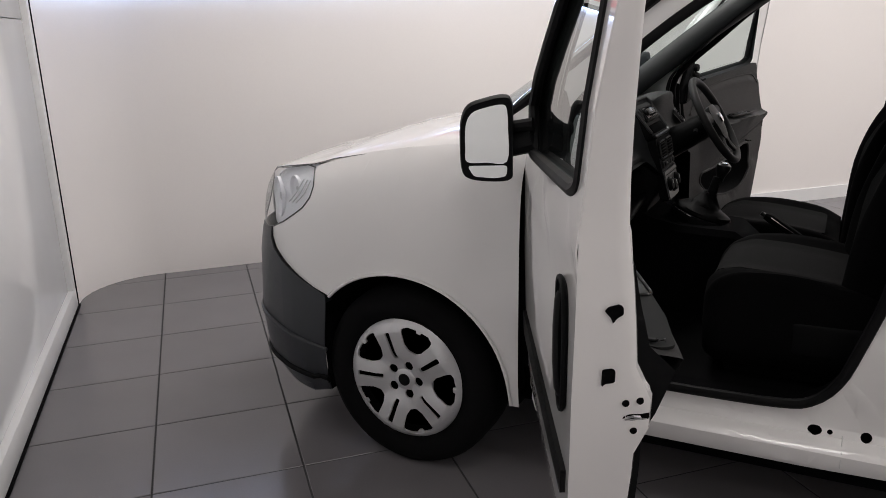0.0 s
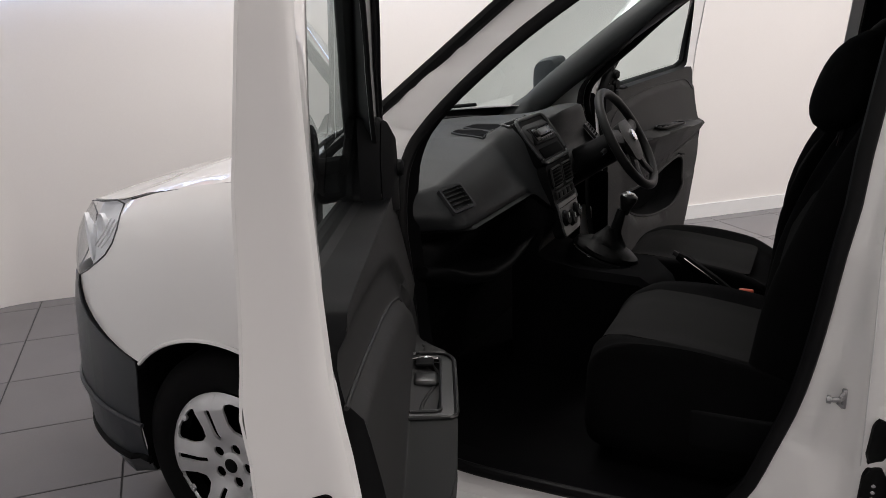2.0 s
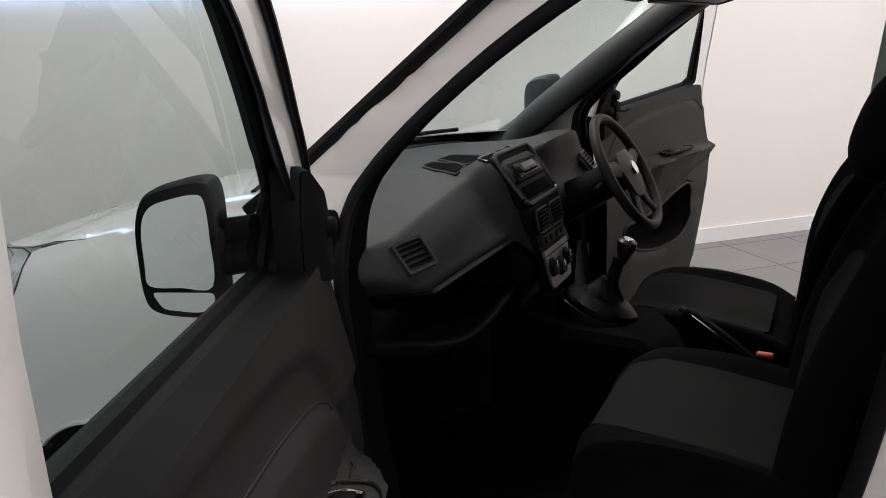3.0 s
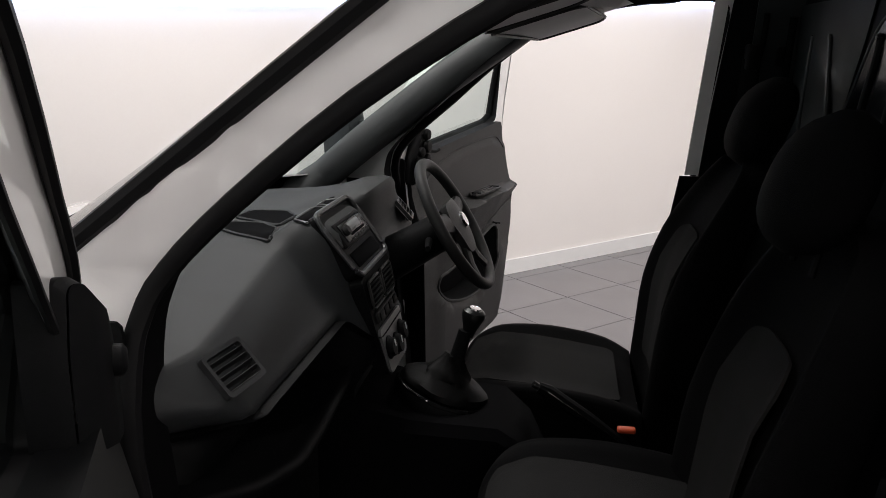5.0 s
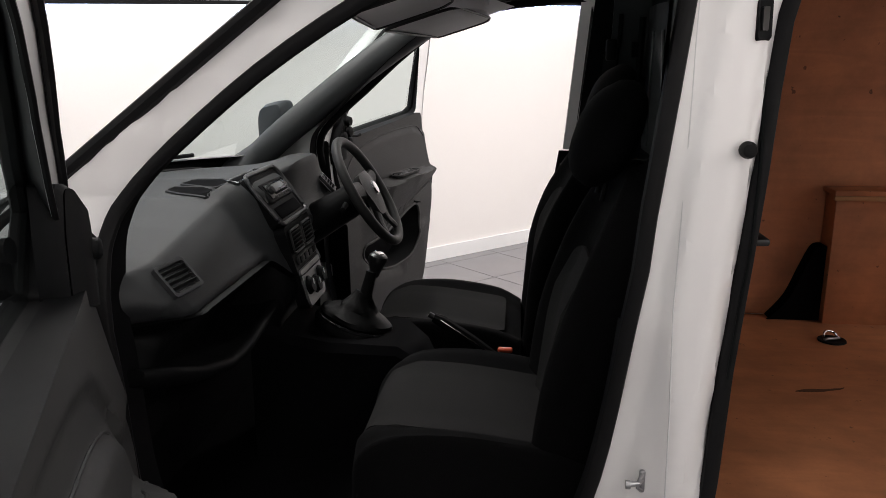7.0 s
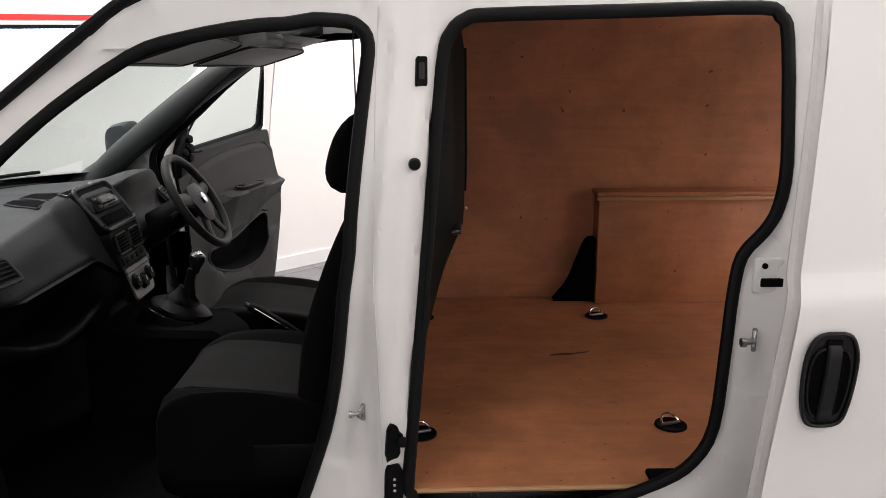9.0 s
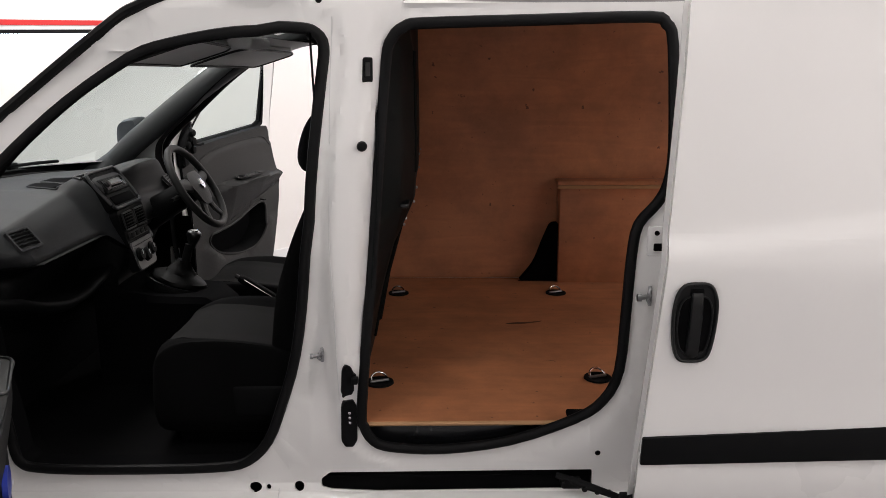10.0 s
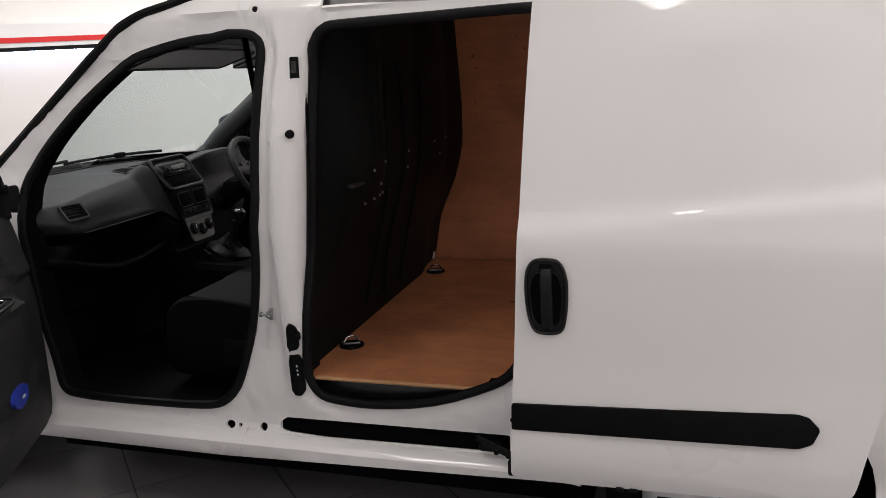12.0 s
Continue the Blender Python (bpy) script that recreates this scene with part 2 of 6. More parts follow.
def box(lo, hi, bevel=0.004, segments=2, bm=None):
    bm = bm or bmesh.new()
    lo, hi = Vector(lo), Vector(hi)
    res = bmesh.ops.create_cube(bm, size=1, matrix=Matrix.Translation((lo + hi) / 2) @ Matrix.Diagonal((*(hi - lo), 1)))
    if bevel:
        es = list({e for v in res["verts"] for e in v.link_edges})
        bmesh.ops.bevel(bm, geom=es, offset=bevel, segments=segments, affect="EDGES", profile=0.5)
    return bm


def lathe(profile, sides=48, axis="Y"):
    """A turned shape: profile of (radius, along)."""
    bm = bmesh.new()
    rings = []
    for r, h in profile:
        ring = []
        for k in range(sides):
            c, s = math.cos(2 * math.pi * k / sides) * r, math.sin(2 * math.pi * k / sides) * r
            ring.append(bm.verts.new((c, h, s) if axis == "Y" else (c, s, h)))
        rings.append(ring)
    for a, b in zip(rings, rings[1:]):
        for k in range(sides):
            bm.faces.new((a[k - 1], a[k], b[k], b[k - 1]))
    for ring, (r, h) in ((rings[0], profile[0]), (rings[-1], profile[-1])):
        if r > 1e-4:
            bm.faces.new(ring)
    bmesh.ops.remove_doubles(bm, verts=bm.verts[:], dist=1e-6)
    return bm


def lerp(x, xs, ys):
    return float(np.interp(x, xs, ys))


def circle(cx, cy, r, n=20, ry=None):
    return [(cx + r * math.cos(2 * math.pi * k / n), cy + (ry or r) * math.sin(2 * math.pi * k / n)) for k in range(n)]


# ---- room ----
def room():
    def slab(name, lo, hi, mat, label, category):
        ob = part(name, box(lo, hi, 0), mat, m=ROOM)
        return tagged(ob, label, category, kind="structure")

    t = 0.15
    floor = slab("floor", (U0 - t, V0 - t, -0.12), (U1 + t, V1 + t, -0.0018), GROUT, "grey ceramic tile floor with dark joints", "floor")
    # far wall with a rounded inner corner at its end
    r = 0.42
    inner = [(U1, V1)] + [(U0 + r - r * math.sin(a), V1 - r + r * math.cos(a)) for a in [radians(9 * k) for k in range(11)]] + [(U0, V1 - r - 0.02)]
    bm = loft([[(u, v, z) for u, v in inner + [(U0 - t, V1 - r - 0.02), (U0 - t, V1 + t), (U1, V1 + t)]] for z in (0.0, HIGH)])
    tagged(part("wall_north", bm, WALL, m=ROOM), "white painted wall with a rounded corner", "wall", kind="structure")
    slab("wall_east", (U1, V0, 0), (U1 + t, V1, HIGH), WALL, "plain white painted wall", "wall")
    slab("wall_south", (U0 - t, V0 - t, 0), (U1 + t, V0, HIGH), WALL, "plain white painted wall", "wall")
    slab("ceiling", (U0 - t, V0 - t, HIGH), (U1 + t, V1 + t, HIGH + 0.12), WALL, "plain white painted ceiling", "ceiling")
    board = [(U1, V1 - 0.014)] + [(U0 + r + 1.6, V1 - 0.014), (U0 + r + 1.6, V1 + 0.01), (U1, V1 + 0.01)]
    tagged(part("baseboard", loft([[(u, v, z) for u, v in board] for z in (0, 0.10)]), WHITE, m=ROOM), "white painted wooden baseboard", "baseboard", kind="structure")

    # white framed partition along the side of the room
    top, end = 2.6, V1 - r - 0.03
    wall = tagged(new("wall_west"), "white framed partition with glossy white panels", "partition", kind="structure")
    wall.matrix_basis = ROOM
    part("upper_wall", box((U0 - 0.10, V0, top), (U0, end, HIGH), 0), WALL, wall)
    part("bottom_rail", box((U0 - 0.06, V0, 0.0), (U0, end, 0.11), 0.004), WHITE, wall)
    part("floor_track", box((U0, V0, 0.0), (U0 + 0.010, end, 0.012), 0.002), DARK, wall)
    part("end_stile", box((U0 - 0.06, end - 0.085, 0.11), (U0, end - 0.02, top), 0.006), WHITE, wall)
    part("end_channel", box((U0 - 0.055, end - 0.02, 0.0), (U0 - 0.006, end + 0.05, top), 0.002), DARK, wall)
    part("edge_strip", box((U0 - 0.004, end - 0.022, 0.0), (U0 + 0.004, end - 0.004, top), 0.002), DARK, wall)
    v = end - 0.085
    while v > V0:
        low = max(V0, v - 2.05)
        part("panel", box((U0 - 0.05, low + 0.035, 0.11), (U0 - 0.03, v, 1.52), 0.002), GLOSS, wall)
        part("upper_panel", box((U0 - 0.05, low + 0.035, 1.524), (U0 - 0.03, v, top), 0.002), GLOSS, wall)
        part("stile", box((U0 - 0.06, low - 0.035, 0.11), (U0, low + 0.035, top), 0.006), WHITE, wall)
        v = low - 0.035

    # ledge along the far wall: black lip, white face, red line, and a light under it
    ledge = thing("wall_ledge", "white wall ledge with a red stripe and a black lower lip", "ledge", m=ROOM)
    a = U0 + r
    # it rises a little along the wall and follows the rounded corner
    line = [(U0 + r - r * math.sin(k), V1 - r + r * math.cos(k), math.sin(k), -math.cos(k)) for k in [radians(9 * k) for k in range(10, 0, -1)]]
    line += [(u, V1, 0.0, -1.0) for u in np.linspace(a, U1, 12)]

    def band(name, low, high, deep0, deep1, mat, label=""):
        rings = []
        for u, v, nu, nv in line:
            z, f = max(1.692, 1.668 + .037 * u), lerp(u, [.65, 4.67], [1.0, .66])
            rings.append([(u + nu * d, v + nv * d, z + f * h) for d, h in ((deep0, low), (deep1, low), (deep1, high), (deep0, high))])
        part(name, loft(rings), mat, ledge, label)
    band("face", .012, .16, .0, .05, WHITE)
    band("red_stripe", .040, .074, .0505, .056, RED, "glossy red stripe")
    band("lip", -.013, .0115, .006, .06, BLACK, "black rubber lip")
    band("light_strip", -.026, -.0145, .008, .03, LED, "bluish white light strip")

    for u, v, share in LAMPS:
        lamp = thing("ceiling_lamp", "flat white rectangular ceiling lamp, lit, assumed out of view", "ceiling lamp", "ceiling lamps", m=ROOM @ Matrix.Translation((u, v, HIGH - 0.06)))
        part("frame", box((-0.62, -0.17, 0), (0.62, 0.17, 0.06), 0.006), WHITE, lamp)
        part("diffuser", box((-0.58, -0.14, -0.006), (0.58, 0.14, 0.0), 0.001), PANEL, lamp)
        ceiling_lamp(u, v, LAMP_POWER * share, (1.0, 0.955, 0.935))
    return floor


LAMP_POWER = 34
GLOSS = material("glossy_white_panel", (0.80, 0.81, 0.82), 0.12, vary=0.02, scale=2)
FLOOR = room()

# ---- van ----
CY = 0.885
VAN = thing("van", "white panel van with its doors open, parked on the tiles", "van")


def other(y):
    return 2 * CY - y


def flip(bm):
    """The same part on the driver's side."""
    for v in bm.verts:
        v.co.y = other(v.co.y)
    bmesh.ops.reverse_faces(bm, faces=bm.faces[:])
    return bm


# front plan, from the door hinge round to the nose
PLAN = [(.60, .0), (.4, -.018), (.2, -.03), (0, -.036), (-.15, -.033), (-.29, -.022), (-.40, -.004), (-.50, .03), (-.60, .09), (-.68, .18),
        (-.755, .32), (-.82, .50), (-.86, .70), (-.87, .885)]
BEND = np.array(curve(PLAN, 24))
ARC = 0.60 - np.r_[0, np.cumsum(np.hypot(*np.diff(BEND, axis=0).T))]


def rim(a):
    """Height of the bonnet's edge."""
    return lerp(a, [-1.3, -1.0, -.8, -.6, -.4, -.29, 0, .3, .6], [.86, .90, .935, .96, .985, 1.017, 1.068, 1.095, 1.11])


def shell(a, z, out=0.0, tuck=1.0):
    """A point of the front skin: a along the plan, z up."""
    def at(s):
        return Vector((lerp(-s, -ARC, BEND[:, 0]), lerp(-s, -ARC, BEND[:, 1])))
    p, d = at(a), (at(a - 0.01) - at(a + 0.01)).normalized()
    n = Vector((d.y, -d.x))
    n = n if n.y > 0 or (abs(n.y) < 0.2 and n.x > 0) else -n
    inset = tuck * lerp(a, [-.8, -.5, -.3], [.05, .10, .13]) * math.exp(-max(0, rim(a) - z) / 0.065) - out
    low = 0.03 * max(0.0, (0.42 - z) / 0.2) ** 2 if a > -0.35 else 0.0
    q = p + n * (inset + low)
    return Vector((q.x, q.y, z))


def bonnet_z(x, y):
    """Height of the bonnet."""
    s = abs(y - CY) / 0.80
    edge = lerp(x, [-.87, -.75, -.6, -.4, -.29, 0, .3, .5], [.86, .905, .945, .985, 1.017, 1.068, 1.095, 1.11])
    crown = lerp(x, [-.87, -.6, -.3, 0, .35], [.02, .042, .052, .052, .05])
    return edge + crown * (1 - min(1, s) ** 2.2)


def front_end():
    arch = [(0.376 * math.cos(radians(k)), 0.31 + 0.372 * math.sin(radians(k))) for k in range(0, 136, 5)]
    border = [(-.33, .592), (-.40, .622), (-.48, .662), (-.538, .697), (-.565, .735), (-.562, .768)]
    lamp_low = [(-.553, .772), (-.48, .80), (-.42, .832), (-.375, .86), (-.345, .895), (-.34, .93), (-.36, .958), (-.404, .980)]
    fender = [(.382, .295)] + arch[1:] + border + lamp_low[1:-1] + [(-.395, .985), (-.29, 1.012), (-.15, 1.043), (0, 1.064), (.15, 1.079), (.30, 1.09), (.40, 1.093), (.412, 1.04),
                                                                   (.408, .80), (.404, .52), (.402, .295)]
    grid = (steps(-.58, .41, .05), steps(.29, 1.10, .035))
    for side in (0, 1):
        bm = sheet(fender, (), shell, grid, 0.0)
        # turned-in lip of the wheel arch
        bm = flip(bm) if side else bm
        part("front_wing", bm, PAINT, VAN, "white painted front wing")
        lip = [shell(x, z, 0.004) for x, z in [(.378, .30)] + arch[1:]]
        bm = tube(lip, 0.006, sides=6)
        part("arch_lip", flip(bm) if side else bm, PAINT, VAN)
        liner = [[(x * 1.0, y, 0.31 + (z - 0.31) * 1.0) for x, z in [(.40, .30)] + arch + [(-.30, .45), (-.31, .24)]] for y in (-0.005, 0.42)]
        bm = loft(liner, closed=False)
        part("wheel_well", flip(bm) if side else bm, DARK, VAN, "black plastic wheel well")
        headlight(side, lamp_low)
    # bumper from arch to arch
    low = [(-.285, .545), (-.30, .40), (-.315, .25), (-.33, .20), (-.50, .19), (-.8, .19), (-1.62, .19)]
    cover = [(-.285, .572)] + border + [(-.60, .765), (-.70, .757), (-.85, .745), (-1.2, .735), (-1.62, .73)]
    end = float(ARC[-1])
    cover = [(max(a, end), z) for a, z in cover]
    low = [(max(a, end), z) for a, z in low]

    def bumper_skin(a, z):
        out = lerp(z, [.18, .24, .30, .42, .52, .66, .72, .78], [-.045, -.005, .022, .034, .030, .022, .012, 0.0]) * lerp(a, [-.7, -.45, -.28], [1, .6, .1])
        return shell(a, z, out, 0.2)
    for side in (0, 1):
        bm = sheet(cover + low[::-1], (), bumper_skin, (steps(end, -.285, .05), steps(.19, .76, .035)), 0.004)
        part("bumper", flip(bm) if side else bm, BUMPER, VAN, "dark grey textured plastic front bumper")
        fold = [bumper_skin(a, z) + Vector((0, -0.003, 0)) for a, z in curve([(-.292, .378), (-.36, .388), (-.45, .405), (-.58, .43), (-.70, .44), (-.9, .44), (-1.2, .44)], 5)]
        bm = tube(fold, 0.008, sides=6)
        part("bumper_crease", flip(bm) if side else bm, BUMPER, VAN)
        fold = [bumper_skin(a, z) + Vector((0, -0.003, 0)) for a, z in curve([(-.312, .258), (-.38, .263), (-.48, .268), (-.60, .28), (-.70, .285), (-.9, .285), (-1.2, .285)], 5)]
        bm = tube(fold, 0.010, sides=6)
        part("bumper_spoiler_edge", flip(bm) if side else bm, PLASTIC, VAN)
        rows = [bumper_skin(a, z) for a, z in low[:4]]
        bm = loft([[p + Vector((0, .002, 0)) for p in rows], [Vector((p.x + .01, .42, p.z)) for p in rows]], closed=False)
        part("bumper_return", flip(bm) if side else bm, DARK, VAN, "black inner edge of the bumper")
    # grille panel between the lamps
    for side in (0, 1):
        bm = sheet([(-.90, .75), (end, .74), (end, .862), (-.90, .90), (-.86, .84)], (), shell, (steps(end, -.86, .06), steps(.74, .9, .03)), 0.004)
        part("grille_panel", flip(bm) if side else bm, PAINT, VAN)
    # bonnet
    left = [(.33, .125), (.15, .095), (0, .094), (-.15, .097), (-.29, .108), (-.395, .125), (-.50, .15), (-.60, .20), (-.68, .27), (-.75, .38), (-.80, .53), (-.835, .70), (-.845, CY)]
    outline = curve(left, 4) + [(x, other(y)) for x, y in curve(left, 4)[:-1]][::-1]
    rear = [(.33 - .41 * (1 - ((y - CY) / 0.76) ** 2), y) for y in np.linspace(other(.125), .125, 14)[1:-1]]
    bm = sheet(outline + rear, (), lambda x, y: Vector((x, y, bonnet_z(x, y) - 0.012 * max(0, (abs(y - CY) - 0.72) / 0.08) ** 2)), (steps(-.85, .33, .06), steps(.1, 1.67, .06)), 0.004)
    part("bonnet", bm, PAINT, VAN, "white painted bonnet")
    for side in (0, 1):
        seam = [Vector((x, y - 0.004, bonnet_z(x, y) - 0.006)) for x, y in curve(left[:9], 4)]
        bm = tube(seam, 0.0009, sides=6)
        part("bonnet_gap", flip(bm) if side else bm, DARK, VAN)


def headlight(side, lamp_low):
    top = [(-.45, .985), (-.52, .978), (-.62, .966), (-.72, .95), (-.80, .925), (-.855, .885), (-.86, .84), (-.83, .80), (-.78, .772), (-.70, .757), (-.62, .757)]
    ring = lamp_low + top
    grid = (steps(-.86, -.34, .04), steps(.76, .98, .03))
    bm = sheet(ring, (), lambda a, z: shell(a, z, -.042 + .032 * min(1, abs(a + .6) / .3) ** 2), grid, 0.0)
    unit = part("headlight", flip(bm) if side else bm, REFLECTOR, VAN, "clear headlight with a silver reflector")
    bm = sheet(ring, (), lambda a, z: shell(a, z, 0.003), grid, 0.0)
    lens = part("lens", flip(bm) if side else bm, LENS, unit, "clear plastic lens")
    lens.visible_shadow = False
    bm = tube([shell(a, z, 0.001) for a, z in ring], 0.0024, closed=True, sides=6)
    part("lens_edge", flip(bm) if side else bm, BUMPER, unit)
    # one tall oval reflector, a small one beside it, and thin ribs towards the wing
    for a, z, r, tall in ((-.60, .865, .046, 1.5), (-.475, .905, .030, 1.5)):
        p = shell(a, z, -.040)
        q = shell(a, z, -.008)
        m = Matrix.Translation(p) @ (q - p).normalized().to_track_quat("Y", "Z").to_matrix().to_4x4()
        bm = lathe([(r * .2, -.012), (r * .6, -.006), (r * .9, .004), (r, .014), (r * 1.04, .015), (r * 1.05, .004)], 32)
        bm.transform(m @ Matrix.Diagonal((1, 1, tall, 1)))
        part("reflector_bowl", flip(bm) if side else bm, REFLECTOR, unit)
        bm = lathe([(0.0, .008), (r * .30, .005), (r * .36, -.006)], 20)
        bm.transform(m)
        part("bulb", flip(bm) if side else bm, SILVER, unit)
    for k in range(3):
        p = [shell(a + .022 * k - .05, z, -.018) for a, z in curve([(-.385, .94), (-.395, .90), (-.43, .865)], 4)]
        bm = tube(p, 0.0022, sides=6)
        part("lens_rib", flip(bm) if side else bm, SILVER, unit)


def wheel(x, y, side):
    hub = part("wheel", lathe([(0.185, .07), (0.19, .16), (0.20, .17), (0.20, .02), (0.195, .01), (0.18, .03), (0.05, .05), (0.0, .05)], 40), DARK, VAN, "black steel wheel with a silver cover")
    tyre = [(.195, .18), (.20, .20), (.235, .208), (.275, .206), (.300, .195), (.311, .175), (.313, .14), (.313, .07), (.311, .035), (.300, .010), (.275, -.006), (.24, -.008), (.215, .002), (.203, .016), (.198, .03)]
    part("tyre", lathe(tyre, 64), TYRE, hub, "black rubber tyre")
    holes = []
    for k in range(5):
        a = radians(35 + 72 * k)

        def turn(r, d, a=a):
            return (r * math.cos(a + d), r * math.sin(a + d))
        holes.append(fillet([turn(.080, -.085), turn(.168, -.052), turn(.168, .052), turn(.080, .085)], .004, 3))
        b = a + radians(36)

        def turn2(r, d, b=b):
            return (r * math.cos(b + d), r * math.sin(b + d))
        holes.append(fillet([turn2(.106, -.13), turn2(.126, -.27), turn2(.168, -.33), turn2(.180, -.32), turn2(.187, -.22), turn2(.187, -.05), turn2(.177, -.04), turn2(.177, .04), turn2(.187, .05), turn2(.187, .22), turn2(.180, .32), turn2(.168, .33), turn2(.126, .27), turn2(.106, .13)], .004, 3))
        holes.append([(.052 * math.cos(b) + .0165 * math.cos(t), .052 * math.sin(b) + .0165 * math.sin(t)) for t in [2 * math.pi * i / 10 for i in range(10)]])

    def dish(a, b):
        r = math.hypot(a, b)
        ang = math.atan2(b, a)
        ridge = .007 * math.cos(5 * (ang - radians(35))) * lerp(r, [.06, .1, .18, .2], [0, 1, 1, 0])
        return Vector((a, lerp(r, [0, .028, .034, .06, .10, .17, .192, .202], [-.002, -.002, .004, .002, -.008, -.012, -.004, .008]) - ridge, b))
    bm = sheet([(.202 * math.cos(t), .202 * math.sin(t)) for t in [2 * math.pi * i / 80 for i in range(80)]], holes, dish, (steps(-.2, .2, .014), steps(-.2, .2, .014)), 0.007)
    part("hubcap", bm, SILVER, hub, "silver five-spoke wheel cover")
    part("cap_backing", lathe([(.0, .03), (.195, .03), (.195, .035)], 40), DARK, hub)
    part("centre_cap", lathe([(.0, -.013), (.017, -.013), (.021, -.010), (.021, .01)], 24), PLASTIC, hub, "round dark badge")
    hub.matrix_basis = Matrix.Translation((x, y, 0.313)) @ (pose(0, 0, 0, 0, 0, 180) if side else Matrix())
    return hub


front_end()
for wx in (0.0, 2.755):
    wheel(wx, 0.0, 0)
    wheel(wx, other(0.0), 1)

# ---- body sides with their door openings ----
FRONT_DOOR = curve([(.60, .402), (.72, .394), (.95, .394), (1.12, .400), (1.20, .418), (1.262, .480), (1.305, .585), (1.352, .735), (1.385, .94), (1.405, 1.20), (1.438, 1.46), (1.447, 1.545), (1.428, 1.580), (1.38, 1.593),
                    (1.23, 1.594), (1.06, 1.568), (.945, 1.532), (.771, 1.424), (.614, 1.298), (.515, 1.203), (.486, 1.145), (.482, 1.08), (.502, .914), (.514, .693), (.534, .569), (.546, .452), (.563, .415)], 3, True)
SLIDE_DOOR = curve([(1.60, .460), (1.74, .453), (1.93, .480), (2.11, .548), (2.185, .605), (2.225, .694), (2.236, .875), (2.243, 1.02), (2.256, 1.105), (2.300, 1.160), (2.325, 1.213), (2.333, 1.31), (2.322, 1.56), (2.303, 1.610),
                    (2.26, 1.627), (2.0, 1.622), (1.70, 1.614), (1.645, 1.605), (1.612, 1.575), (1.592, 1.50), (1.556, 1.11), (1.515, .60), (1.518, .53), (1.545, .480)], 3, True)


# the driver's doorway stands a little higher
DRIVER_DOOR = [(x, z + .036 * max(0.0, min(1.0, (z - 1.35) / .2))) for x, z in FRONT_DOOR]


def nearest(loop, x, z):
    """Distance from a point to a closed outline."""
    p = np.array((x, z))
    a = np.array(loop)
    b = np.roll(a, -1, axis=0)
    d = b - a
    t = np.clip(((p - a) * d).sum(1) / np.maximum((d * d).sum(1), 1e-12), 0, 1)
    return float(np.sqrt((((a + d * t[:, None]) - p) ** 2).sum(1)).min())


def side_y(x, z, turned=True):
    """Depth of the body side behind the doors."""
    y = lerp(z, [.24, .255, .27, .31, .325, .337, .36, .40, .46, .60, .90, 1.30, 1.49, 1.66, 1.72, 1.77, 1.80, 1.815], [.075, .055, .045, .042, .055, .092, .10, .098, .088, .078, .066, .068, .088, .108, .145, .215, .30, .36])
    pillar = math.exp(-((x - 1.475) / .06) ** 2) * lerp(z, [.45, .7, 1.4, 1.6], [0, 1, 1, 0])
    y += lerp(x, [.45, .9, 1.4], [.085, .055, 0.0]) * lerp(z, [1.0, 1.2, 1.5, 1.66], [0, 1, .9, .4])
    step = 0.0
    if x < 1.56:
        d = nearest(FRONT_DOOR[::2], x, z)
        step = .013 * max(0.0, min(1.0, (.058 - d) / .016)) * lerp(z, [.40, .48], [0, 1])
    if x > 1.44:
        d = nearest(SLIDE_DOOR[::2], x, z)
        step = max(step, .011 * max(0.0, min(1.0, (.040 - d) / .012)))
    y += step
    if 1.2 < x < 1.47:
        f = max(0.0, min(1.0, (1.462 - x) / .03))
        y += .015 * f * f * (3 - 2 * f) * lerp(z, [.50, .62, .90, 1.02], [0, 1, 1, 0])
    if turned and 1.5 < x < 1.8:
        # the pillar turns in towards the load doorway
        f = max(0.0, min(1.0, (x - lerp(z, [.60, 1.11, 1.50, 1.575], [1.515, 1.556, 1.592, 1.612]) + .022) / .022))
        y += .040 * f * f * (3 - 2 * f) * lerp(z, [.72, .85, 1.48, 1.60], [0, 1, 1, 0])
    return y - 0.010 * pillar - 0.075 * lerp(x, [2.33, 2.46], [0, 1]) * lerp(z, [.3, .5, 1.5, 1.7], [.6, 1, 1, .6])


